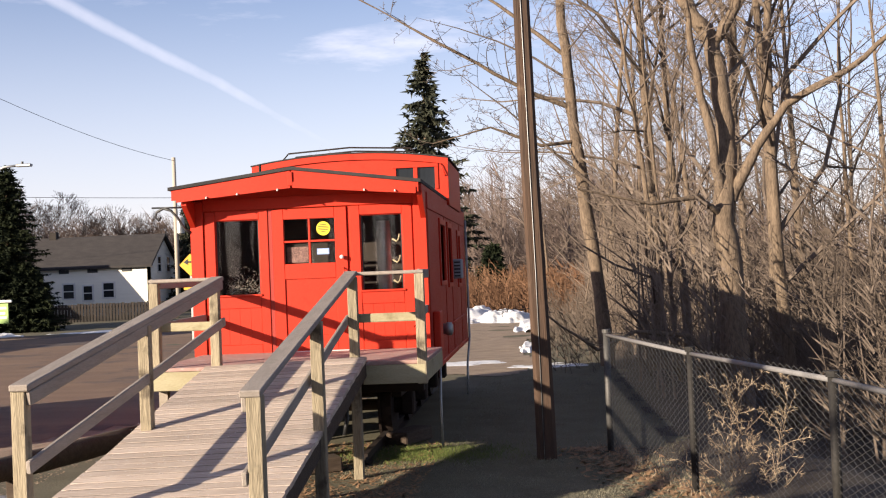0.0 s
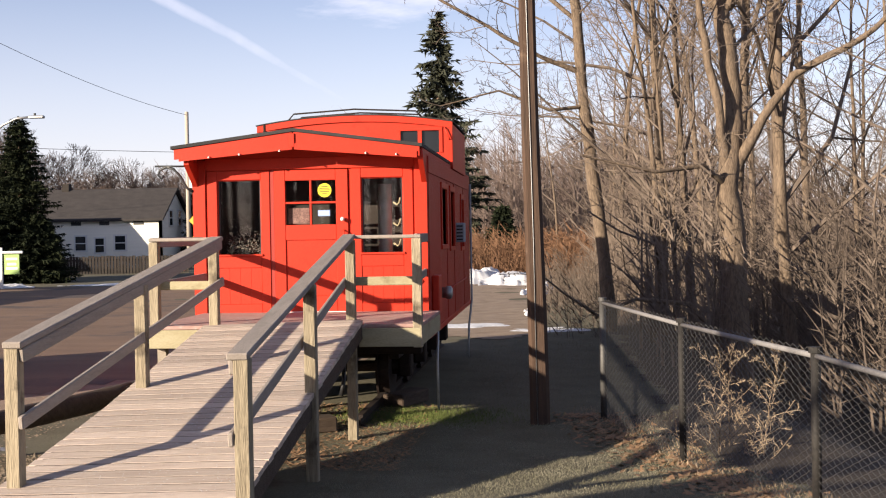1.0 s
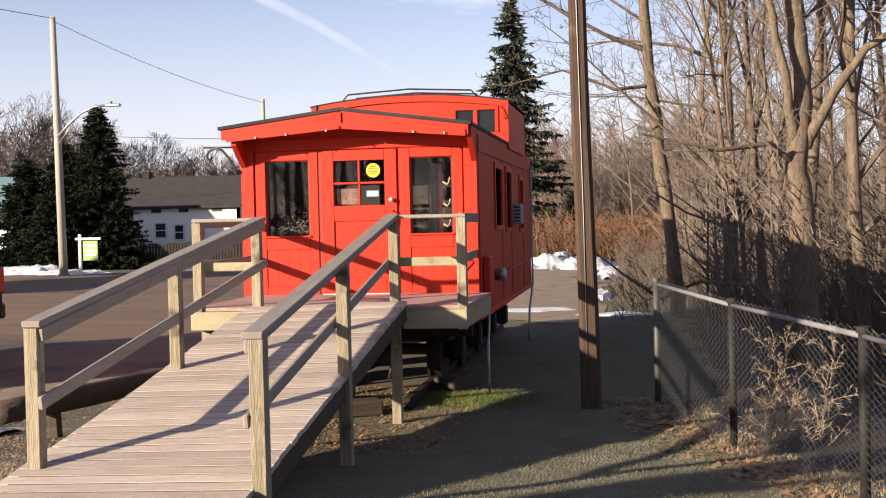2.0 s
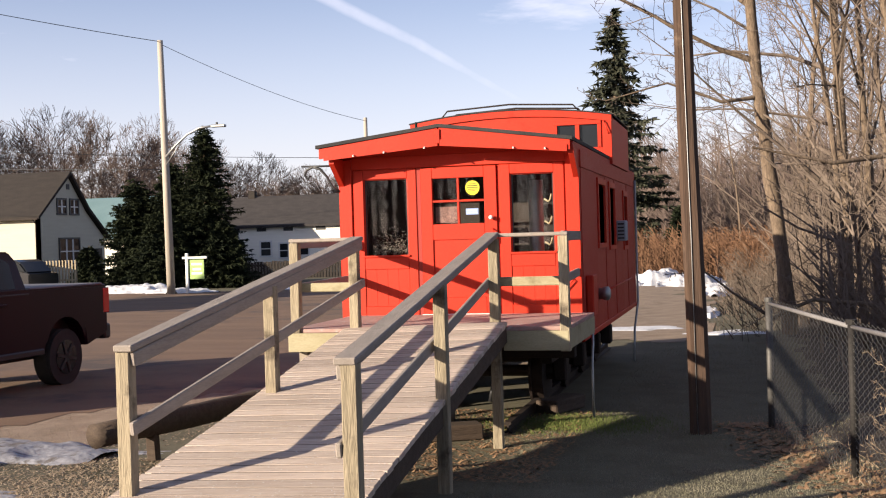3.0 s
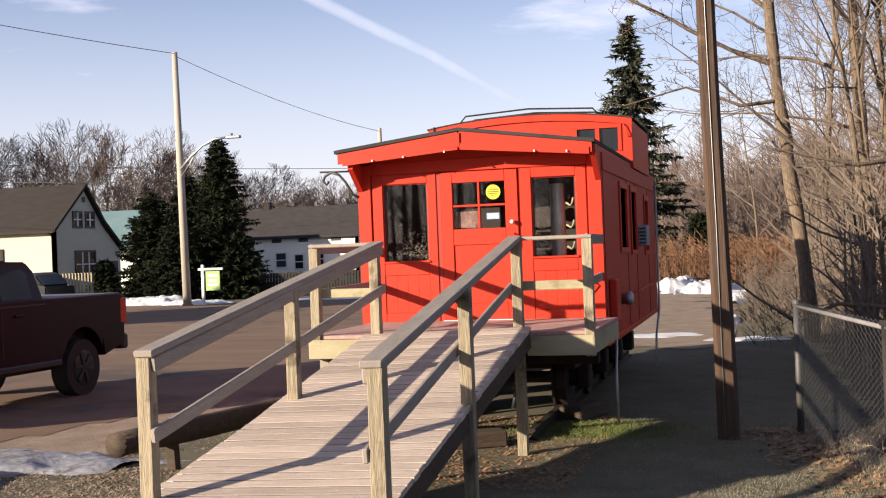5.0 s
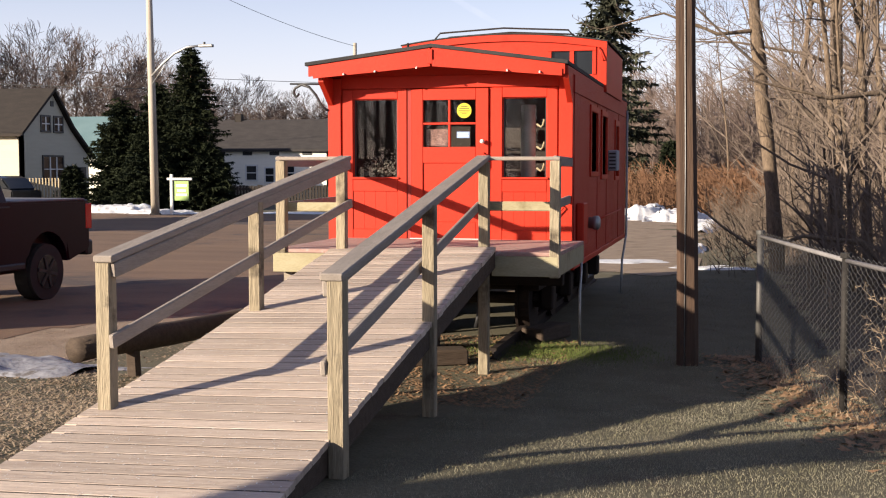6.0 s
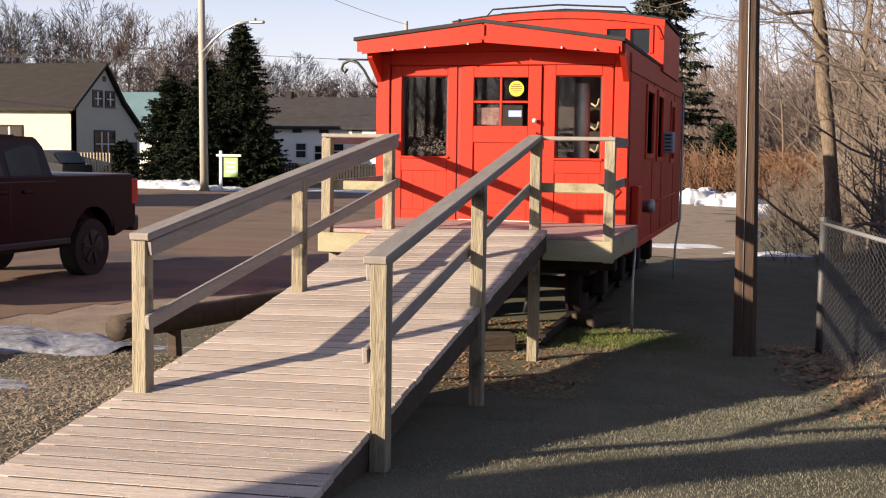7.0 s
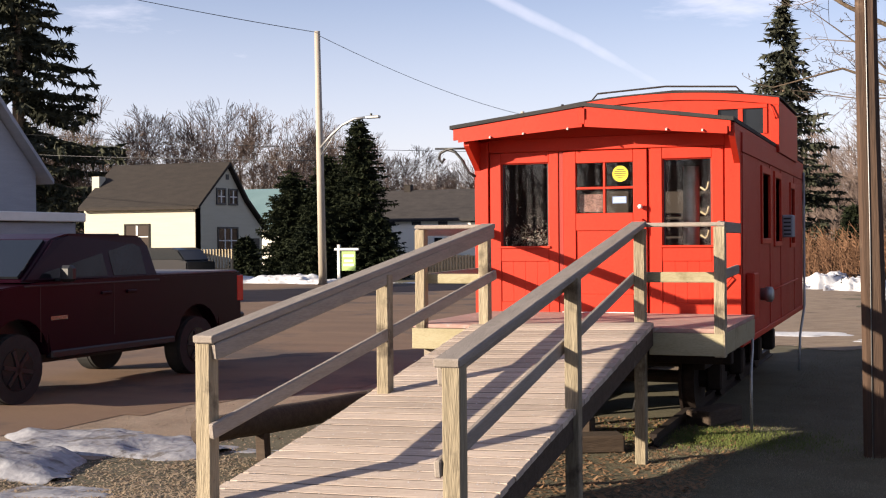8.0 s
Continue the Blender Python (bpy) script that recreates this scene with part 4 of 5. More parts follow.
def limbed_tree(name, label, lines, seed, counts, at):
    """A tree whose main limbs follow given lines of (x, y, z, radius)."""
    rng = random.Random(seed)
    t = thing(name, label, "tree", at)
    V, F, V2, F2 = [], [], [], []
    for k, ln in enumerate(lines):
        fine, fr = [], []
        for (a, b) in zip(ln, ln[1:]):
            for i in range(4):
                u = i / 4
                p = Vector(a[:3]).lerp(Vector(b[:3]), u)
                fine.append(p + Vector((rng.uniform(-1, 1), rng.uniform(-1, 1), 0)) * 0.03)
                fr.append((a[3] + (b[3] - a[3]) * u) * (0.86 if k == 0 else 0.62) * (1 + 0.12 * rng.uniform(-1, 1)))
        fine.append(Vector(ln[-1][:3]))
        fr.append(ln[-1][3])
        tube(V, F, fine, fr, 11, False)
        spread(V2, F2, fine, fr, 0, rng, counts, 0.30, 0.30 if k else 0.45)
    raw("trunk", V, F, BARK, t, smooth=True)
    raw("crown", V2, F2, TWIG, t)
    return t


limbed_tree("forked_tree", "large forked bare tree with a leaning heavy limb", [
    [(0.05, 0, -1.4, 0.30), (0, 0, 2.0, 0.235), (-0.08, 0, 2.84, 0.225), (0.03, 0.1, 4.0, 0.19), (0.0, 0.1, 4.93, 0.18), (-0.12, 0.1, 5.6, 0.17), (-0.62, 0.2, 6.4, 0.12), (-1.1, 0.3, 8.2, 0.08), (-1.5, 0.4, 10.5, 0.03)],
    [(-0.12, 0.1, 5.5, 0.15), (0.27, 0, 6.1, 0.13), (0.55, -0.2, 7.8, 0.09), (0.9, -0.4, 10.8, 0.03)],
    [(0.05, 0, 3.0, 0.15), (0.35, -0.1, 3.6, 0.13), (0.94, -0.2, 4.46, 0.10), (1.9, -0.4, 4.95, 0.08), (2.74, -0.6, 5.6, 0.06), (4.6, -0.8, 7.0, 0.02)],
    [(-0.08, 0, 2.9, 0.13), (-0.2, -0.2, 3.8, 0.12), (-0.42, -0.3, 5.0, 0.10), (-0.55, -0.4, 5.9, 0.08), (-1.2, -0.6, 8.8, 0.02)],
    [(-0.1, 0, 2.75, 0.09), (-0.5, -0.5, 3.05, 0.06), (-1.3, -1.0, 2.95, 0.045), (-2.4, -1.4, 3.2, 0.02)],
    [(-0.15, 0, 0.3, 0.07), (-0.8, -0.6, 0.9, 0.06), (-1.6, -0.9, 1.0, 0.05), (-2.2, -1.0, 0.75, 0.04), (-3.2, -1.1, 1.5, 0.015)],
], 5, (9, 6, 5, 4), (5.72, 5.64, 0))
limbed_tree("leaning_tree", "tall bare tree with a leaning pale trunk", [
    [(0.15, 0, -0.8, 0.19), (0.05, 0, 1.5, 0.165), (-0.18, 0, 3.4, 0.15), (-0.40, 0, 5.2, 0.135), (-0.5, 0, 7.0, 0.11), (-0.7, 0, 9.5, 0.07), (-0.9, 0, 13, 0.02)],
    [(-0.42, 0, 5.3, 0.09), (-1.2, -0.3, 5.6, 0.07), (-2.6, -0.6, 6.4, 0.05), (-4.6, -0.8, 7.6, 0.015)],
    [(-0.48, 0, 6.4, 0.08), (-1.4, 0.2, 7.2, 0.06), (-3.2, 0.3, 8.6, 0.02)],
    [(-0.3, 0, 4.6, 0.07), (-1.0, -0.4, 4.5, 0.055), (-2.0, -0.6, 4.9, 0.035), (-3.2, -0.8, 4.6, 0.012)],
    [(-0.6, 0, 8.0, 0.07), (0.4, 0.2, 9.4, 0.05), (1.6, 0.3, 11.5, 0.015)],
], 8, (9, 6, 5, 3), (3.84, 10.84, 0))

def crown_tree(name, label, seed, height, radius, depth, twig, thin):
    """A bare tree whose limbs fork again and again into a rounded crown of fine twigs."""
    rng = random.Random(seed)
    t = thing(name, label, "tree", group="bare trees")
    V, F, V2, F2 = [], [], [], []
    pts, rads = limb(V, F, Vector((0, 0, -0.5)), Vector((0.03, 0, 1)), height * 0.30, radius, radius * 0.75, 8, 5, 0.05, 0.05, rng)
    raw("trunk", V, F, BARK, t, smooth=True)

    def grow(p, d, length, r, level):
        q, qr = limb(V2, F2, p, d, length, r, max(thin, r * 0.62), 5 if level < 2 else 3, 3 if level < 4 else 2, 0.13, 0.07, rng)
        if level == depth:
            return
        along = (q[-1] - q[-2]).normalized()
        for k in range(3 if rng.random() < 0.42 else 2):
            side = along.orthogonal().normalized()
            side.rotate(Matrix.Rotation(rng.uniform(0, 6.283), 3, along))
            grow(q[-1], along + side * rng.uniform(0.25, 0.75), length * rng.uniform(0.62, 0.86), max(thin, qr[-1] * rng.uniform(0.7, 0.95)), level + 1)
        if level > 0:
            side = along.orthogonal().normalized()
            side.rotate(Matrix.Rotation(rng.uniform(0, 6.283), 3, along))
            grow(q[1], along * 0.5 + side, length * 0.5, max(thin, qr[1] * 0.5), max(level + 2, depth - 1) if level + 2 < depth else depth)

    for k in range(5):
        th = 1.257 * k + rng.uniform(-0.4, 0.4)
        up = rng.uniform(0.8, 1.8)
        grow(pts[-1 - k % 3], Vector((math.cos(th), math.sin(th), up)), height * rng.uniform(0.17, 0.24), radius * 0.5, 0)
    raw("crown", V2, F2, twig, t)
    return t


LABEL = "slender bare winter tree with fine twigs"
kinds = [
    bare_tree("bare_tree", LABEL, 11, 13.0, 0.12, (16, 7, 5, 3), (0.04, 0.0), 0.2),
    bare_tree("bare_tree", LABEL, 12, 15.0, 0.15, (16, 7, 5, 3), (-0.06, 0.03), 0.25),
    bare_tree("bare_tree", LABEL, 13, 11.0, 0.085, (16, 6, 5, 3), (0.09, -0.05), 0.12),
    bare_tree("bare_tree", LABEL, 14, 8.0, 0.055, (15, 5, 4, 2), (-0.12, 0.05), 0.08),
    bare_tree("bare_tree", LABEL, 15, 6.0, 0.035, (18, 6, 3), (0.12, 0.05), 0.05),
    crown_tree("bare_tree", "broad bare tree with a rounded crown of fine twigs", 16, 12.0, 0.26, 6, TWIG_STREET, 0.014),
    crown_tree("bare_tree", "wide bare tree with ascending limbs behind the houses", 19, 12.5, 0.30, 6, TWIG_STREET, 0.014),
]
spots = [(4.83, 9.77, 2), (5.76, 11.68, 0), (7.16, 9.45, 1), (9.0, 15.2, 1), (9.12, 11.06, 2)]
rng = random.Random(77)
placed = [(5.72, 5.64), (3.84, 10.84)]
used = set()


def plant(kind, x, y, s_):
    m = pose(x, y, ground_z(x, y) - 0.1, 0, 0, rng.uniform(0, 360))
    if kind not in used:
        used.add(kind)
        kinds[kind].matrix_basis = m
        return kinds[kind]
    ob = copy_thing(kinds[kind], m)
    ob.matrix_basis = m @ Matrix.Diagonal((s_, s_, s_ * rng.uniform(0.9, 1.15), 1))
    return ob


for x, y, i in spots:
    plant(i, x, y, 1.0)
    placed.append((x, y))
count = 0
for trial in range(4000):
    if count >= 62:
        break
    y = 6 + 52 * rng.random() ** 1.3
    x0 = 3.4 + 0.01 * y + (1.2 if y < 9 else 0) - (2.2 * smooth01(36, 50, y))
    x1 = 2.7 + 0.33 * (y + 14) + 3
    x = rng.uniform(x0, x1)
    if any((x - a) ** 2 + (y - b) ** 2 < (0.8 + 0.02 * y) ** 2 for a, b in placed):
        continue
    placed.append((x, y))
    plant(rng.choice((0, 1, 2, 2, 3, 3, 4, 4)), x, y, rng.uniform(0.8, 1.2))
    count += 1
# bare trees behind the houses across the street, lower towards the east
for k in range(56):
    a = -0.80 + 0.68 * (k + rng.random()) / 56
    d = rng.uniform(99, 138)
    x, y = 3 + d * math.sin(a), -12.4 + d * math.cos(a)
    plant(5 + k % 2, x, y, rng.uniform(0.75, 1.0) * (1.10 if a < -0.42 else 0.76))


def far_woods(name, label, x0, x1, y0, y1, n, h0, h1, seed, mat, twigs=46, base=ground_z, width=0.05):
    """Many small far trees as upright sticks with fine twigs, one mesh."""
    rg = np.random.default_rng(seed)
    V, F = [], []
    for k in range(n):
        x, y = rg.uniform(x0, x1), rg.uniform(y0, y1)
        h = rg.uniform(h0, h1)
        z = base(x, y) - 0.2
        w = width * h / 10 * 2
        i = len(V)
        V += [(x - w, y, z), (x + w, y, z), (x + rg.uniform(-0.4, 0.4), y, z + h)]
        F.append((i, i + 1, i + 2))
        for j in range(twigs):
            u = rg.uniform(0.12, 0.92)
            p = np.array((x, y, z + h * u))
            ln = h * rg.uniform(0.12, 0.34) * (1.1 - 0.7 * u)
            th = rg.uniform(0, 6.283)
            q = p + np.array((math.cos(th) * ln, math.sin(th) * ln * 0.6, ln * rg.uniform(0.3, 1.5)))
            t = width * 0.35 * rg.uniform(0.5, 1.2)
            i = len(V)
            V += [tuple(p - (t, 0, t)), tuple(p + (t, 0, t)), tuple(q)]
            F.append((i, i + 1, i + 2))
            for m_ in range(2):
                p2 = p + (q - p) * rg.uniform(0.3, 0.9)
                q2 = p2 + np.array((rg.uniform(-1, 1), rg.uniform(-0.5, 0.5), rg.uniform(0.1, 1))) * ln * 0.45
                i = len(V)
                V += [tuple(p2 - (t * 0.6, 0, t * 0.6)), tuple(p2 + (t * 0.6, 0, t * 0.6)), tuple(q2)]
                F.append((i, i + 1, i + 2))
    return tagged(raw(name, V, F, mat), label, "woods", kind="stuff")


far_woods("far_woods", "dense brown leafless woods on the slope", 6, 60, 30, 90, 900, 5, 11, 3, TWIG_FAR, 56)
far_woods("woodland_edge", "dense leafless wood edge beyond the lane", -12, 26, 58, 95, 700, 5, 10, 4, TWIG_FAR, 60, width=0.06)
far_woods("distant_woods", "distant purple-brown bare woods behind the houses", -130, -6, 112, 150, 1000, 6, 10.5, 5, TWIG_FAR, 60, width=0.11)
far_woods("western_woods", "distant bare woods beyond the street", -160, -70, 60, 112, 500, 7, 12, 6, TWIG_FAR, 60, width=0.11)
far_woods("understory", "tangled leafless undergrowth beneath the trees", 4.3, 15, 4, 34, 520, 1.2, 4.5, 7, TWIG, 34, width=0.035)
far_woods("slope_thicket", "grey-brown thicket on the slope below the fence", 7, 24, 3, 26, 300, 2, 6, 8, TWIG, 40, width=0.035)
far_woods("russet_brush", "russet dogwood brush at the end of the lane", -3.5, 4.6, 37, 44, 420, 1.2, 2.6, 9, BRUSH, 18, width=0.05)
far_woods("lane_side_brush", "tan weeds and brush along the lane", 2.6, 4.6, 9, 32, 260, 0.5, 1.8, 10, TWIG, 14, width=0.02)
far_woods("southern_woods", "bare woods behind the walker", -60, 60, -75, -45, 300, 9, 13, 12, TWIG_FAR, 24, width=0.12)
bush = bare_tree("fence_shrub", "small dry shrub with pale buds at the fence", 21, 1.2, 0.009, (16, 6, 5), (0.05, 0), 0.05, STRAW, "shrub", "shrubs", fat=0.0028)
bush.matrix_basis = pose(4.5, -2.5, ground_z(4.5, -2.5) + 0.15)
copy_thing(bush, pose(4.75, -3.1, ground_z(4.75, -3.1) + 0.15, 8, 0, 110))
copy_thing(bush, pose(4.35, -2.9, ground_z(4.35, -2.9) + 0.15, -8, 0, 200))

# ---- conifers ----


def spruce(name, label, height, radius, seed, bare, mat, at, tight=1.0, group="", power=0.85, leaf=1.0):
    rg = random.Random(seed)
    t = thing(name, label, "conifer", at, group=group)
    V, F = [], []
    tube(V, F, [Vector((0, 0, -0.3)), Vector((0, 0, height * 0.5)), Vector((0.05, 0, height))], [0.022 * height, 0.012 * height, 0.01], 8)
    raw("trunk", V, F, BARK, t, smooth=True)
    V, F = [], []
    z = bare
    while z < height - 0.2:
        u = (z - bare) / (height - bare)
        reach = radius * (1 - u) ** power * rg.uniform(0.75, 1.12) + 0.15
        for k in range(7 if u < 0.8 else 5):
            th = rg.uniform(0, 6.283)
            ln = reach * rg.uniform(0.6, 1.1)
            out = Vector((math.cos(th), math.sin(th), 0))
            droop = rg.uniform(0.15, 0.45)
            zj = z + rg.uniform(-0.035, 0.035) * height
            n = max(5, int(ln * 6 * tight))
            for i in range(n):
                f = (i + rg.random()) / n
                p = out * (ln * f) + Vector((0, 0, zj - droop * ln * f * (1.5 - f * 0.9)))
                for m_ in range(4):
                    d = Vector((rg.uniform(-1, 1), rg.uniform(-1, 1), rg.uniform(-1.1, 0.3))) + out * 0.6
                    d = d.normalized() * rg.uniform(0.18, 0.42) * (0.6 + radius / 6) * leaf
                    s_ = d.cross(Vector((rg.uniform(-1, 1), rg.uniform(-1, 1), rg.uniform(-1, 1)))).normalized() * rg.uniform(0.04, 0.085) * (0.6 + radius / 5) * leaf
                    b = len(V)
                    V += [p - s_, p + s_, p + d]
                    F.append((b, b + 1, b + 2))
        z += (0.17 + 0.12 * (1 - u)) * (height / 13) / tight
    raw("crown", V, F, mat, t)
    return t


spruce("spruce", "tall dark spruce with drooping branches", 13.9, 3.9, 1, 1.0, NEEDLE, (-3.32, 51.6, 0), 1.0, group="spruces")
spruce("spruce", "huge dark spruce beside the grey house", 30.0, 10.5, 2, 1.2, NEEDLE, (-58.8, 60.0, 0), 0.75, group="spruces")
spruce("spruce", "small dark spruce behind the white house", 8.6, 2.0, 3, 0.6, NEEDLE, (-22.1, 71, 0), 1.3, group="spruces")
for x, y, h, r, lab in ((-26.9, 43.0, 5.6, 2.5, "broad dark green cedar at the street corner"), (-22.7, 42.2, 8.0, 2.3, "tall dark green cedar at the street corner"), (-24.9, 43.2, 6.3, 2.5, "dense dark green cedar between two others"), (-24.2, 40.6, 3.8, 2.3, "low dark cedar bush beneath the taller ones"), (-21.6, 41.6, 3.4, 1.9, "low rounded cedar bush by the sign")):
    spruce("cedar", lab, h, r, int(h * 10), 0.0, CEDAR, (x, y, 0), 2.1, "cedars", 0.62, 0.62)
spruce("garden_bush", "dark evergreen bush beside the house wall", 2.3, 1.2, 7, 0.0, CEDAR, (-30.6, 44.6, 0), 1.6)
spruce("spruce", "young green spruce at the wood edge", 3.4, 1.3, 8, 0.3, CEDAR, (0.4, 44.0, 0), 1.5, group="spruces")

# ---- houses ----


def house_window(parent, at, w, h, axis, out, cols=2, trim=BLACK):
    """A window with frame, sill and panes on a wall; axis is the wall's run."""
    x, y, z = at
    f = lambda a, b, c, d, o0, o1: ((x + a, min(y + out * o0, y + out * o1), z + c), (x + b, max(y + out * o0, y + out * o1), z + d)) if axis == "x" else ((min(x + out * o0, x + out * o1), y + a, z + c), (max(x + out * o0, x + out * o1), y + b, z + d))
    win = part("window", Box(*f(-w / 2, w / 2, 0, h, 0.01, 0.03)), DARK_GLASS, parent)
    for a, b, c, d in ((-w / 2 - 0.1, w / 2 + 0.1, h, h + 0.1), (-w / 2 - 0.12, w / 2 + 0.12, -0.1, 0.0), (-w / 2 - 0.1, -w / 2, 0, h), (w / 2, w / 2 + 0.1, 0, h)):
        part("frame", Box(*f(a, b, c, d, 0.005, 0.06)), trim, win)
    for k in range(1, cols):
        u = -w / 2 + w * k / cols
        part("mullion", Box(*f(u - 0.06, u + 0.06, 0, h, 0.031, 0.05)), WHITE, win)
    part("sash_bar", Box(*f(-w / 2, w / 2, h * 0.5 - 0.03, h * 0.5 + 0.03, 0.031, 0.045)), WHITE, win)
    return win


# cream cottage: long lit wall to the south, shaded gable to the east
h1 = thing("cottage", "cream cottage with steep brown shingle roof", "house", (-33.67, 44.85, 0))
part("front_wall", Box((-7.6, 0, -0.2), (0, 0.2, 3.95)), CREAM_WALL, h1)
prism("gable_wall", [(0.0, -0.2), (6.9, -0.2), (6.9, 2.7), (4.9, 4.2), (3.0, 6.2), (0.0, 3.95)], -0.2, 0.0, "x", CREAM_WALL, h1)
prism("gable_wall", [(0.2, -0.2), (6.9, -0.2), (6.9, 2.7), (4.9, 4.2), (3.0, 6.2), (0.2, 3.95)], -7.6, -7.4, "x", CREAM_WALL, h1)
prism("roof", [(-0.35, 3.72), (3.0, 6.28), (4.9, 4.25), (7.2, 2.65), (7.2, 2.8), (4.95, 4.43), (3.0, 6.48), (-0.35, 3.9)], -7.75, 0.25, "x", SHINGLE, h1, "brown shingle roof")
part("gutter", Box((-7.7, -0.44, 3.72), (0.2, -0.36, 3.79)), DARK_STEEL, h1)
pipe("downpipe", [(-0.12, -0.40, 3.75), (-0.12, -0.08, 3.5), (-0.12, -0.08, 0.0)], 0.035, DARK_STEEL, h1, 6)
part("chimney", Box((-7.95, 1.2, 3.2), (-7.45, 1.8, 5.75)), CREAM_WALL, h1)
house_window(h1, (-4.0, 0.0, 1.6), 1.5, 1.25, "x", -1, 2, SHINGLE)
house_window(h1, (0.0, 2.3, 4.1), 0.8, 0.75, "y", 1, 2)
house_window(h1, (0.0, 3.6, 4.1), 0.8, 0.75, "y", 1, 2)
house_window(h1, (0.0, 3.0, 1.3), 2.0, 1.35, "y", 1, 3)
part("side_door", Box((0.001, 5.6, 0.0), (0.06, 6.5, 2.1)), BLACK, h1, "dark side door")
part("gable_vent", Box((0.001, 2.85, 5.45), (0.04, 3.15, 5.75)), BLACK, h1)

wh = thing("white_farmhouse", "long white house with low dark roof", "house", (-23.8, 66.6, 0))
part("front_wall", Box((-13, 0, -0.2), (0, 0.2, 3.35)), WHITE_WALL, wh)
prism("gable_wall", [(0, -0.2), (6, -0.2), (6, 3.35), (3.0, 5.3), (0, 3.35)], -0.2, 0.0, "x", WHITE_WALL, wh)
prism("roof", [(-0.35, 3.2), (3.0, 5.38), (6.35, 3.2), (6.35, 3.36), (3.0, 5.55), (-0.35, 3.36)], -13.2, 0.25, "x", DARK_SHINGLE, wh, "dark shingle roof")
part("chimney", Box((-8.1, 2.75, 5.0), (-7.6, 3.25, 5.95)), SHINGLE, wh)
for x in (-5.7, -2.9):
    house_window(wh, (x, 0.0, 1.25), 0.72, 0.95, "x", -1, 1, WHITE)
house_window(wh, (-4.35, 0.0, 1.1), 0.60, 0.95, "x", -1, 1, WHITE)
for x in (-8.0, -6.0, -4.0, -1.6):
    part("eave_vent", Box((x - 0.35, -0.04, 2.95), (x + 0.35, -0.005, 3.2)), BLACK, wh)
house_window(wh, (0.0, 2.0, 2.9), 0.7, 1.0, "y", 1, 1, WHITE)
house_window(wh, (0.0, 4.0, 2.9), 0.7, 1.0, "y", 1, 1, WHITE)

gh = thing("grey_house", "grey-blue house with white trim and garage", "house", (-26.6, 18.3, 0))
part("front_wall", Box((-9, 0, -0.2), (0, 0.2, 5.4)), GREY_WALL, gh)
prism("gable_wall", [(0, -0.2), (7, -0.2), (7, 5.4), (3.5, 8.3), (0, 5.4)], -0.2, 0, "x", GREY_WALL, gh)
prism("roof", [(-0.7, 4.9), (3.5, 8.4), (7.7, 4.9), (7.7, 5.1), (3.5, 8.65), (-0.7, 5.1)], -9.4, 0.6, "x", GREY_WALL, gh, "pale grey roof")
part("barge_board", Beam((0.62, -0.7, 4.95), (0.62, 3.5, 8.45), 0.06, 0.3, 0.0, (1, 0, 0)), WHITE, gh)
gar = part("garage_wall", Box((0.1, -4.0, -0.2), (5.6, 3.0, 3.1)), GREY_WALL, gh)
part("garage_roof", Box((-1.0, -4.5, 3.15), (5.9, 3.4, 3.5), 0.03), WHITE, gh, "flat white garage roof edge")
part("garage_door", Box((1.0, -4.06, 0.0), (3.4, -4.001, 2.3)), WHITE, gh)
part("garage_trim", Box((3.9, -4.05, 0.0), (4.3, -4.001, 3.0)), TEAL, gh)
gh.scale = (0.70, 0.70, 0.83)

sh = thing("teal_house", "small pale house with teal roof", "house", (-37.0, 58.5, 0))
part("front_wall", Box((-3, 0, -0.2), (4.6, 5, 2.8)), WHITE_WALL, sh)
prism("roof", [(-0.4, 2.7), (2.5, 5.3), (5.4, 2.7), (5.4, 2.9), (2.5, 5.5), (-0.4, 2.9)], -3.3, 4.9, "x", TEAL, sh, "teal shingle roof")
house_window(sh, (3.2, 0.0, 1.1), 1.1, 0.9, "x", -1, 1, WHITE)

# dark board fence in front of the white house
bf = thing("board_fence", "dark weathered board fence by the street", "fence", (0, 0, 0))
rng = random.Random(4)
for k in range(64):
    u = k / 63
    x, y = -29.5 + 11.0 * u, 52.6 + 2.2 * u
    part("board", Box((x, y, -0.1), (x + 0.165, y + 0.03, 1.02 + rng.uniform(-0.04, 0.04))), FENCE_WOOD, bf)
part("rail", Beam((-29.5, 52.66, 0.8), (-18.4, 54.9, 0.8), 0.05, 0.1), FENCE_WOOD, bf)
pf = thing("picket_fence", "pale wooden picket fence by the cottage", "fence", (0, 0, 0))
for k in range(28):
    u = k / 27
    x, y = -31.6 + 3.4 * u, 37.2 + 1.9 * u
    part("picket", Box((x, y, 0.25), (x + 0.09, y + 0.025, 1.55), 0.004), PICKET_WOOD, pf)
for z in (0.6, 1.3):
    part("rail", Beam((-31.7, 37.25, z), (-28.1, 39.2, z), 0.04, 0.09), PICKET_WOOD, pf)
for x, y in ((-31.7, 37.2), (-28.2, 39.2)):
    part("post", Box((x - 0.05, y, -0.1), (x + 0.05, y + 0.1, 1.5)), PICKET_WOOD, pf)

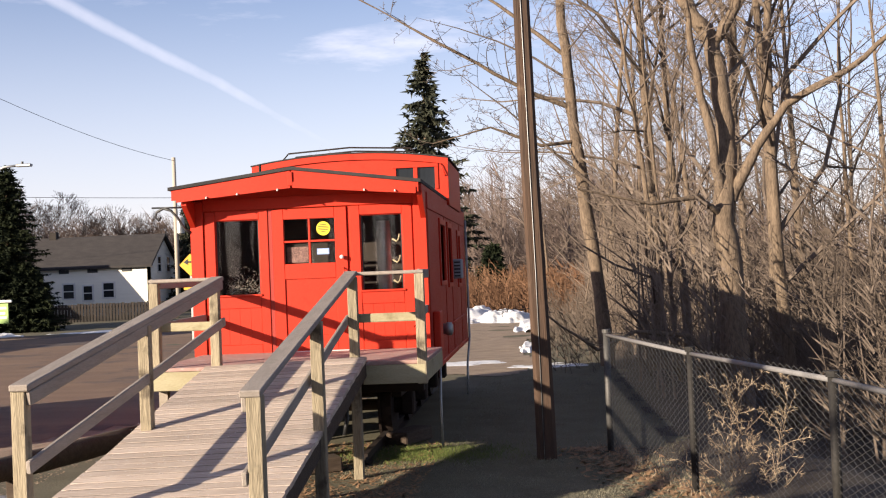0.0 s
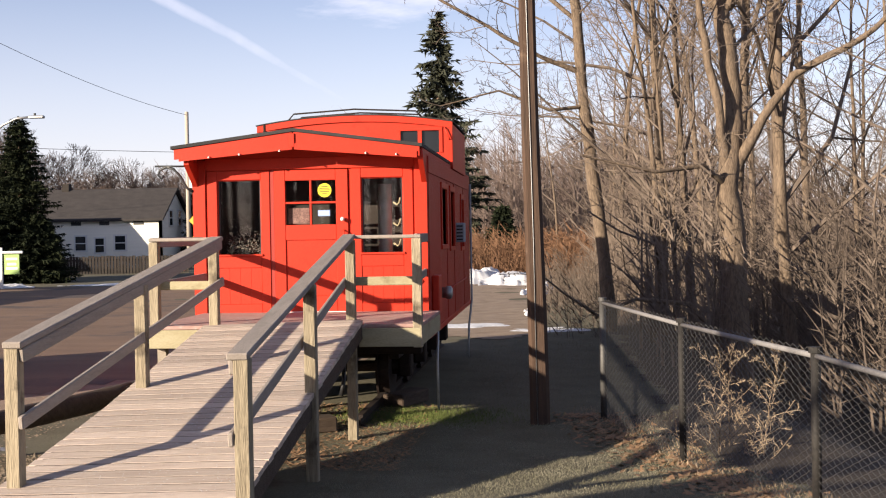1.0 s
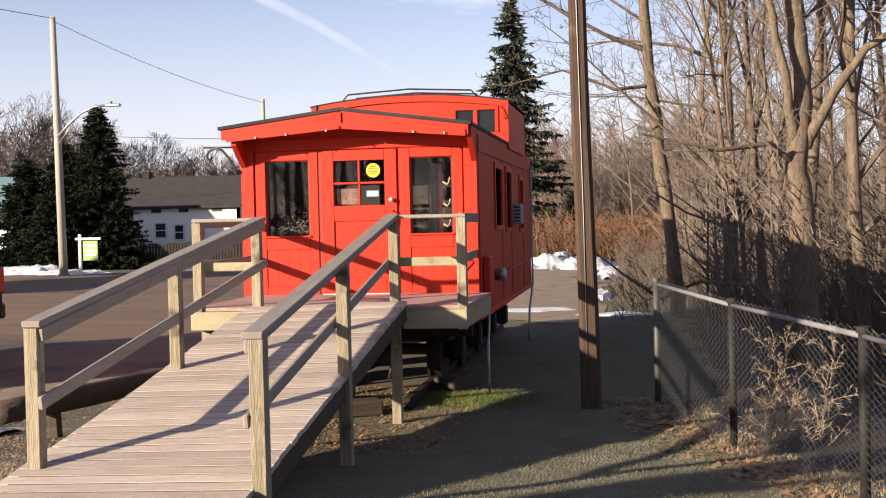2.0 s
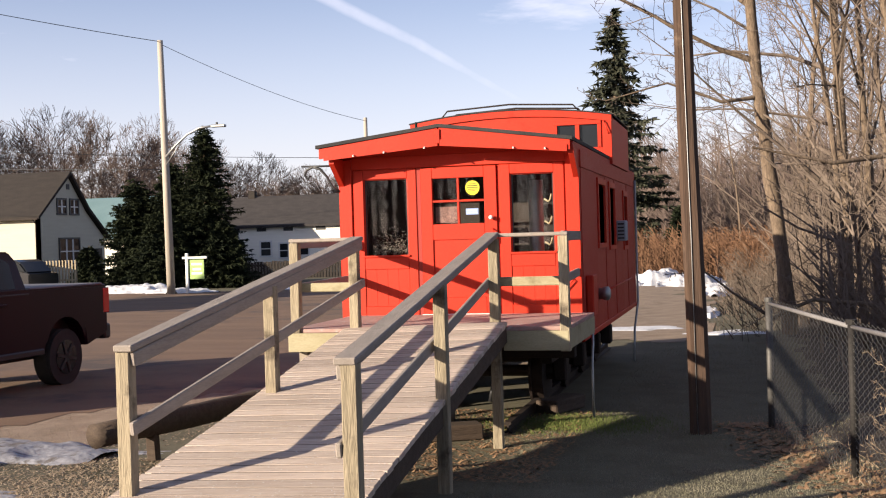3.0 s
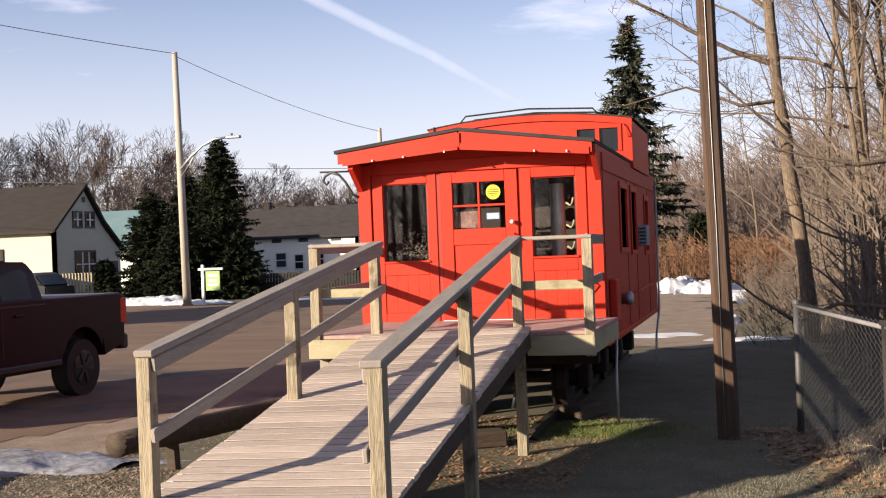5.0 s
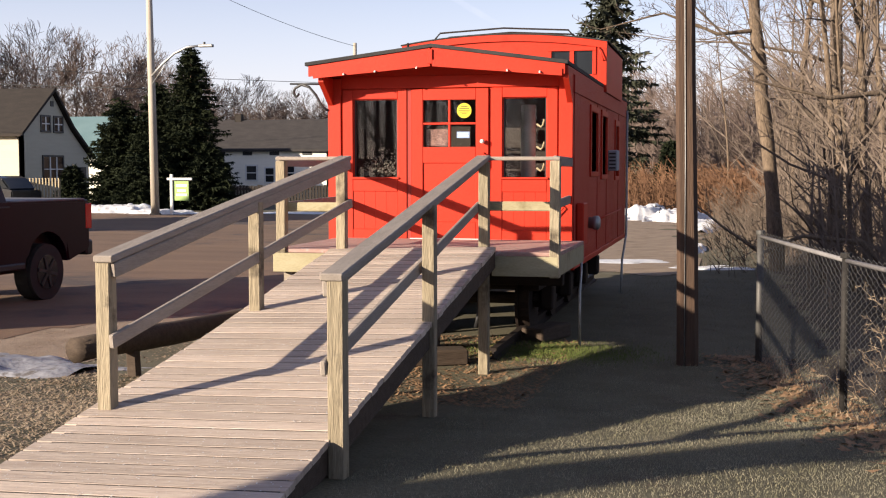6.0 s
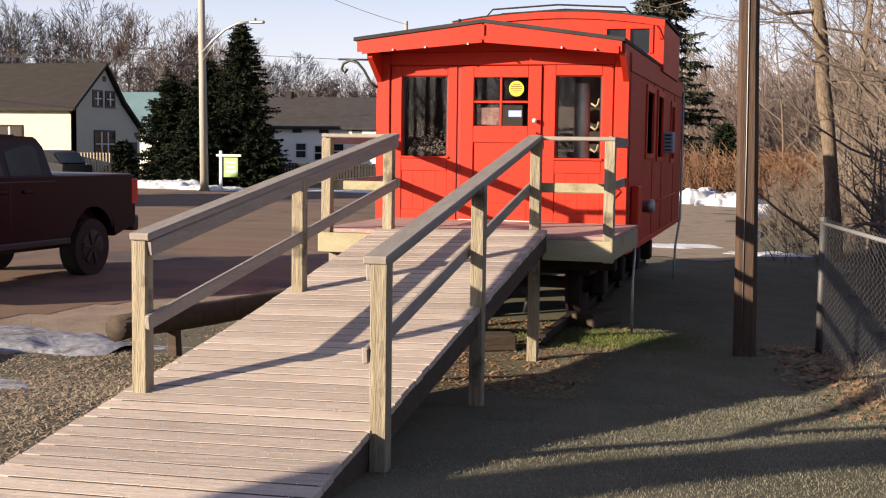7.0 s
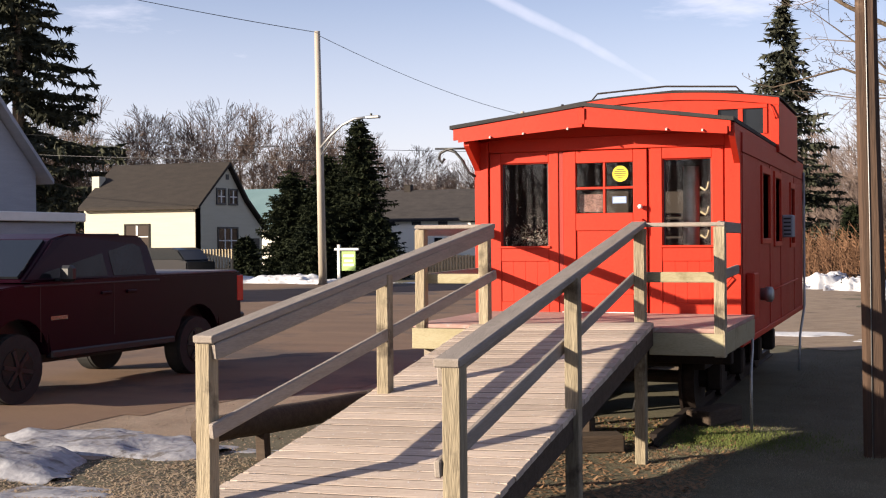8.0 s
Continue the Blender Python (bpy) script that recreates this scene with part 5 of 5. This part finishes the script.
# ---- street furniture ----
up = thing("utility_pole", "bleached wooden utility pole with street lamp arm", "utility pole", (-21.0, 34.85, 0))
pipe("pole", [(0, 0, -0.3), (-0.08, 0, 5), (-0.17, 0, 11.0)], [0.19, 0.165, 0.125], PALE_POLE, up, 12)
arm = pipe("lamp_arm", [(-0.05, -0.1, 5.9), (0.5, -0.2, 6.4), (1.1, -0.25, 6.85), (1.7, -0.3, 7.1), (2.35, -0.3, 7.15)], 0.05, STEEL, up, 8)
part("lamp_head", Box((2.25, -0.42, 7.08), (2.9, -0.18, 7.2), 0.03), STEEL, up)
part("photocell", Cyl((2.5, -0.3, 7.2), (2.5, -0.3, 7.3), 0.05, 10), BLACK, up)
pipe("brace", [(0.0, -0.12, 5.6), (0.9, -0.22, 6.7)], 0.02, STEEL, up, 6)
p2 = thing("utility_pole", "distant wooden utility pole behind the white house", "utility pole", (-20.6, 62.4, 0))
pipe("pole", [(0, 0, -0.2), (0, 0, 10.1)], [0.16, 0.12], PALE_POLE, p2, 10)
part("transformer", Cyl((0.3, 0, 5.2), (0.3, 0, 6.2), 0.25, 14), STEEL, p2)


def wire(a, b, sag, r, label):
    a, b = Vector(a), Vector(b)
    w = pipe("overhead_wire", [a.lerp(b, i / 24) - Vector((0, 0, sag * 4 * (i / 24) * (1 - i / 24))) for i in range(25)], r, BLACK, None, 4)
    return tagged(w, label, "wire", "overhead wires")


wire((-21.17, 34.85, 10.85), (-20.6, 62.4, 9.9), 0.35, 0.016, "thin dark overhead wire between utility poles")
wire((-21.17, 34.85, 10.95), (-32, -14, 12.5), 0.8, 0.016, "thin dark overhead wire over the street")
wire((-75, 45, 11.5), (-20.6, 62.4, 7.5), 0.7, 0.016, "thin dark overhead cable behind the cottage")
wire((-75, 42, 9.8), (-21.05, 34.9, 5.4), 0.5, 0.015, "sagging dark overhead cable to the utility pole")
wire((-20.6, 62.4, 7.0), (-2, 90, 7.0), 0.3, 0.015, "thin dark overhead cable beyond the caboose")

ss = thing("sale_sign", "small green and white sign on white post", "sign", (-20.35, 35.1, 0))
part("post", Box((-0.06, -0.05, -0.2), (0.06, 0.05, 1.75), 0.006), WHITE, ss)
part("arm", Box((-0.22, -0.04, 1.50), (0.95, 0.04, 1.60), 0.006), WHITE, ss)
pn = part("panel", Box((0.14, -0.02, 0.62), (0.80, 0.02, 1.46), 0.004), GREEN, ss, "green sign panel with pale bars")
for z, w in ((1.22, 0.5), (1.0, 0.4), (0.82, 0.5)):
    part("print_bar", Box((0.47 - w / 2, -0.026, z), (0.47 + w / 2, -0.021, z + 0.1)), WHITE, pn)
ys = thing("warning_sign", "yellow diamond road sign with black curve arrow", "road sign", (-9.1, 26.2, 0))
part("post", Box((-0.035, -0.03, -0.2), (0.035, 0.03, 2.9)), STEEL, ys)
m = Matrix.Translation((0, -0.05, 2.62)) @ Matrix.Rotation(radians(45), 4, "Y")
fc = part("panel", Box((-0.27, -0.01, -0.27), (0.27, 0.01, 0.27), 0.003, m), SIGN_YELLOW, ys)
pipe("arrow_line", [(0.12, -0.066, 2.38), (0.12, -0.066, 2.66), (0.04, -0.066, 2.72), (-0.10, -0.066, 2.72)], 0.03, BLACK, fc, 6)
prism("arrow_head", [(-0.08, 2.62), (-0.08, 2.82), (-0.24, 2.72)], -0.072, -0.062, "y", BLACK, fc)
part("plate", Box((-0.25, -0.06, 1.78), (0.25, -0.035, 2.08), 0.003), SIGN_YELLOW, ys)

# ---- vehicles ----


def wheel_at(parent, x, y, r, w):
    t = part("wheel", Cyl((x - w, y, r), (x, y, r), r, 32), TYRE, parent)
    part("rim", Cyl((x - 0.02, y, r), (x + 0.006, y, r), r * 0.62, 24), DARK_PAINT, t)
    for k in range(6):
        a = k * math.pi / 3
        part("spoke", Beam((x + 0.008, y, r), (x + 0.008, y + math.cos(a) * r * 0.56, r + math.sin(a) * r * 0.56), 0.05, 0.03, 0.0, (1, 0, 0)), BLACK, t)
    part("tread_ring", Cyl((x - w * 0.8, y, r), (x - w * 0.2, y, r), r + 0.008, 32), TYRE, t)


CAR_GLASS = material("tinted_car_glass", (0.008, 0.009, 0.011), (0.010, 0.011, 0.013), 0.08, 3, bump=0, spec=0.18)


# local y runs from the rear bumper (0) to the nose; x = 0 is the side that faces the ramp
truck = thing("pickup_truck", "dark maroon extended-cab pickup truck with black wheels", "pickup truck", (-6.76, 4.15, 0), 180 - 3.0)


def arch_pts(c, r, z, n=10):
    return [(c + r * math.cos(math.pi * i / n), z + r * math.sin(math.pi * i / n) * 0.95) for i in range(n + 1)]


TB = 0.58
low = [(0.05, 0.72), (0.05, 1.46), (2.02, 1.48), (2.05, 1.46), (4.35, 1.46), (5.55, 1.36), (5.80, 1.20), (5.85, 0.75), (5.75, TB)]
low += [(5.33, TB)] + [(p, q) for p, q in arch_pts(4.80, 0.53, 0.55)][0:] + [(4.27, TB), (1.72, TB)] + arch_pts(1.18, 0.53, 0.55) + [(0.65, TB), (0.2, 0.66)]
prism("body", low, 0.0, 2.0, "x", TRUCK_RED, truck, "maroon body", 0.025)
bm = bmesh.new()
cabin = [(2.05, 1.44), (2.10, 1.90), (2.24, 2.03), (3.70, 2.06), (4.02, 1.99), (4.72, 1.46)]
vs = []
for xx, ins in ((0.03, 0), (1.97, 1)):
    vs.append([bm.verts.new((xx + (0.16 if q > 1.6 else 0.0) * (1 if ins == 0 else -1), u, q)) for u, q in cabin])
bm.faces.new(vs[0])
bm.faces.new(vs[1][::-1])
for i in range(6):
    bm.faces.new((vs[0][i], vs[0][(i + 1) % 6], vs[1][(i + 1) % 6], vs[1][i]))
bmesh.ops.bevel(bm, geom=bm.edges[:], offset=0.03, segments=2, affect="EDGES")
cab = part("cab", bm, TRUCK_RED, truck)


def side_glass(ol, nm):
    b = bmesh.new()
    f = [b.verts.new((0.022 + 0.16 * (q - 1.44) / 0.49, u, q)) for u, q in ol]
    g = [b.verts.new((0.062 + 0.16 * (q - 1.44) / 0.49, u, q)) for u, q in ol]
    b.faces.new(f)
    b.faces.new(g[::-1])
    for i in range(len(ol)):
        b.faces.new((f[i], f[(i + 1) % len(ol)], g[(i + 1) % len(ol)], g[i]))
    return part(nm, b, CAR_GLASS, cab, "dark side glass")


side_glass([(2.32, 1.50), (2.30, 1.86), (2.42, 1.93), (2.98, 1.945), (3.00, 1.50)], "rear_side_glass")
side_glass([(3.12, 1.50), (3.12, 1.945), (3.66, 1.95), (3.92, 1.88), (4.40, 1.50)], "front_side_glass")
bm = bmesh.new()
q = [(0.26, 4.06, 1.955), (1.74, 4.06, 1.955), (1.90, 4.69, 1.505), (0.10, 4.69, 1.505)]
f = [bm.verts.new(p) for p in q]
g = [bm.verts.new((p[0], p[1] + 0.02, p[2] + 0.03)) for p in q]
bm.faces.new(f)
bm.faces.new(g[::-1])
for i in range(4):
    bm.faces.new((f[i], f[(i + 1) % 4], g[(i + 1) % 4], g[i]))
part("windscreen", bm, DARK_GLASS, cab)
part("roof_rack", Box((0.35, 2.5, 2.035), (1.65, 3.5, 2.06), 0.01), BLACK, cab)
part("bed_cover", Box((0.04, 0.10, 1.463), (1.96, 2.0, 1.50), 0.015), material("grey_bed_cover", (0.10, 0.095, 0.10), (0.16, 0.15, 0.155), 0.6, 5, bump=0.1), truck, "grey soft bed cover")
part("tail_light", Box((-0.008, -0.002, 1.02), (0.06, 0.17, 1.42), 0.012), TAIL, truck, "red tail light")
part("rear_bumper", Box((0.05, -0.12, 0.60), (1.95, 0.06, 0.84), 0.03), BLACK, truck)
part("front_bumper", Box((0.03, 5.7, 0.52), (1.97, 5.98, 0.85), 0.04), BLACK, truck)
part("belt_line", Box((-0.012, 2.08, 1.40), (0.02, 4.7, 1.425), 0.006), BLACK, truck)
part("tail_gate_cap", Box((0.06, -0.006, 1.40), (1.94, 0.08, 1.475), 0.012), BLACK, truck)
mir = part("wing_mirror", Box((-0.24, 4.02, 1.45), (-0.04, 4.16, 1.66), 0.04), BLACK, truck)
part("mirror_arm", Box((-0.05, 4.05, 1.46), (0.05, 4.12, 1.50)), BLACK, mir)
for y0 in (3.05, 4.42):
    part("door_seam", Box((-0.003, y0, 0.72), (0.001, y0 + 0.012, 1.44)), BLACK, truck)
for y0 in (2.60, 3.12):
    part("door_handle", Box((-0.035, y0, 1.26), (0.001, y0 + 0.2, 1.30), 0.01), TRUCK_RED, truck)
part("badge", Box((-0.006, 3.95, 0.98), (0.001, 4.25, 1.03)), CHROME, truck, "small chrome badge bar")
part("rocker_trim", Box((-0.02, 1.75, 0.50), (0.10, 4.25, 0.60), 0.02), BLACK, truck)
part("wheel_well_liner", Box((0.25, 0.62, 0.5), (1.75, 1.74, 1.15)), BLACK, truck)
part("wheel_well_liner", Box((0.25, 4.24, 0.5), (1.75, 5.36, 1.12)), BLACK, truck)
part("chassis", Box((0.35, 0.3, 0.42), (1.65, 5.4, 0.60)), BLACK, truck)
part("fuel_tank", Box((1.2, 1.9, 0.36), (1.7, 3.2, 0.6), 0.05), BLACK, truck)
for y0 in (1.18, 4.80):
    for x0 in (0.30, 1.98):
        wheel_at(truck, x0, y0, 0.42, 0.28)
# outer faces on the near side look the other way
for y0 in (1.18, 4.80):
    rim = part("outer_rim", Cyl((0.012, y0, 0.42), (0.04, y0, 0.42), 0.26, 24), DARK_PAINT, truck)
    for k in range(6):
        a = k * math.pi / 3 + 0.2
        part("spoke", Beam((0.006, y0, 0.42), (0.006, y0 + math.cos(a) * 0.24, 0.42 + math.sin(a) * 0.24), 0.05, 0.02, 0.0, (1, 0, 0)), BLACK, rim)

suv = thing("parked_car", "dark parked estate car beside the cottage", "car", (-28.4, 35.6, 0), 75)
prism("body", [(0.0, 0.35), (0.0, 1.0), (0.6, 1.1), (4.4, 1.05), (4.6, 0.9), (4.6, 0.35)], 0.0, 1.8, "x", DARK_PAINT, suv, "", 0.05)
prism("cabin", [(0.25, 1.05), (0.75, 1.55), (1.2, 1.66), (3.2, 1.66), (3.9, 1.08)], 0.12, 1.68, "x", DARK_GLASS, suv, "", 0.06)
for y0 in (0.9, 3.7):
    for x0 in (0.22, 1.8):
        part("wheel", Cyl((x0 - 0.22, y0, 0.33), (x0, y0, 0.33), 0.33, 20), TYRE, suv)

# ---- grass, straw, leaves ----


def scatter(name, label, n, seed, where, size, mat, flat=0.0):
    rg = np.random.default_rng(seed)
    V, F = [], []
    k = 0
    while k < n:
        x, y = where(rg)
        if x is None:
            continue
        k += 1
        z = ground_z(x, y)
        h, w, th = size * rg.uniform(0.5, 1.4), size * 0.09 * rg.uniform(0.6, 1.4), rg.uniform(0, 6.283)
        c, s_ = math.cos(th), math.sin(th)
        if flat:
            w *= flat
            dx, dy, dz = -s_ * h, c * h, rg.uniform(0.0, 0.35) * h
        else:
            dx, dy, dz = rg.normal() * 0.5 * h, rg.normal() * 0.5 * h, h
        i = len(V)
        V += [(x - c * w, y - s_ * w, z + 0.002), (x + c * w, y + s_ * w, z + 0.004), (x + dx, y + dy, z + dz + 0.004)]
        F.append((i, i + 1, i + 2))
    return tagged(raw(name, V, F, mat), label, "ground cover", kind="stuff")


def lawn(rg):
    x, y = rg.uniform(0.6, 5.2), -1.0 - 10.5 * rg.random()
    if x > fence_x(y) + 0.4 or (x < 1.05 and y < -2.0):
        return None, None
    return x, y


def litter(rg):
    x, y = rg.uniform(-4.2, -0.7), rg.uniform(-9.5, -3.0)
    if x < -3.0 and y > -4.5 and rg.random() < 0.7:
        return None, None
    return x, y


scatter("lawn_grass", "short frosty grass blades", 150000, 1, lawn, 0.0135, BLADE)
scatter("straw", "dry straw and leaf litter beside the ramp", 42000, 2, litter, 0.042, STRAW, 1.6)
scatter("moss", "bright green moss and grass under the deck edge", 8000, 3, lambda rg: (rg.normal() * 0.5 + 1.3, rg.normal() * 0.35 - 0.5), 0.03, MOSS)
scatter("fallen_leaves", "brown fallen leaves along the fence", 2500, 4, lambda rg: (lambda y: (fence_x(y) + rg.normal() * 0.22 - 0.1, y))(rg.uniform(-9, -0.3)), 0.07, LEAF_DEAD, 5.0)
scatter("deck_litter", "dry leaves and soil under the ramp", 5000, 5, lambda rg: (rg.uniform(-1.0, 1.5), rg.uniform(-4.0, 0.5)), 0.06, LEAF_DEAD, 3.0)
scatter("fence_grass", "tall dry grass at the foot of the fence", 1500, 6, lambda rg: (lambda y: (fence_x(y) + rg.normal() * 0.15 + 0.1, y))(rg.uniform(-9, 0)), 0.042, STRAW)

# ---- old tree behind the walker, whose trunk and limbs shade ramp and lawn ----
limbed_tree("old_maple", "thick old bare tree behind the ramp's foot", [
    [(0, 0, -0.4, 0.46), (0, 0, 3.0, 0.42), (0.1, 0, 6.5, 0.36), (0.4, 0.2, 9.5, 0.2), (0.8, 0.3, 14, 0.04)],
    [(0.05, 0, 4.6, 0.2), (-0.9, -1.0, 6.2, 0.15), (-1.8, -2.0, 9.0, 0.04)],
    [(0.05, 0, 5.4, 0.18), (0.9, -1.1, 7.0, 0.13), (1.8, -2.4, 10.0, 0.04)],
    [(0.05, 0, 3.6, 0.14), (0.4, -1.4, 4.9, 0.10), (0.8, -3.0, 6.0, 0.03)],
], 41, (7, 5, 3), (-6.55, -14.97, 0))
scatter("shade_grass", "sparse frosty grass along the caboose", 16000, 8, lambda rg: (rg.uniform(1.5, 4.2), rg.uniform(-1.5, 9.0)), 0.022, BLADE)
scatter("lane_pebbles", "loose pebbles and straw on the verge", 9000, 9, lambda rg: (rg.uniform(-6.0, -2.6), rg.uniform(-6.0, 1.5)), 0.03, STRAW, 4.0)

rg = random.Random(91)
V, F = [], []
for k in range(4200):
    x, y = rg.uniform(-0.72, 0.92), rg.uniform(-8.6, -2.2)
    th, r = rg.uniform(0, 6.283), rg.uniform(0.002, 0.0065)
    z = ramp_z(x, y) + 0.002
    V += [(x + r * math.cos(th + q), y + r * 1.6 * math.sin(th + q), z + (0.002 if q == 0 else 0)) for q in (0, 2.1, 4.2)]
    F.append((3 * k, 3 * k + 1, 3 * k + 2))
tagged(raw("frost_flecks", V, F, SNOW), "white frost flecks scattered on the ramp boards", "frost", kind="stuff")
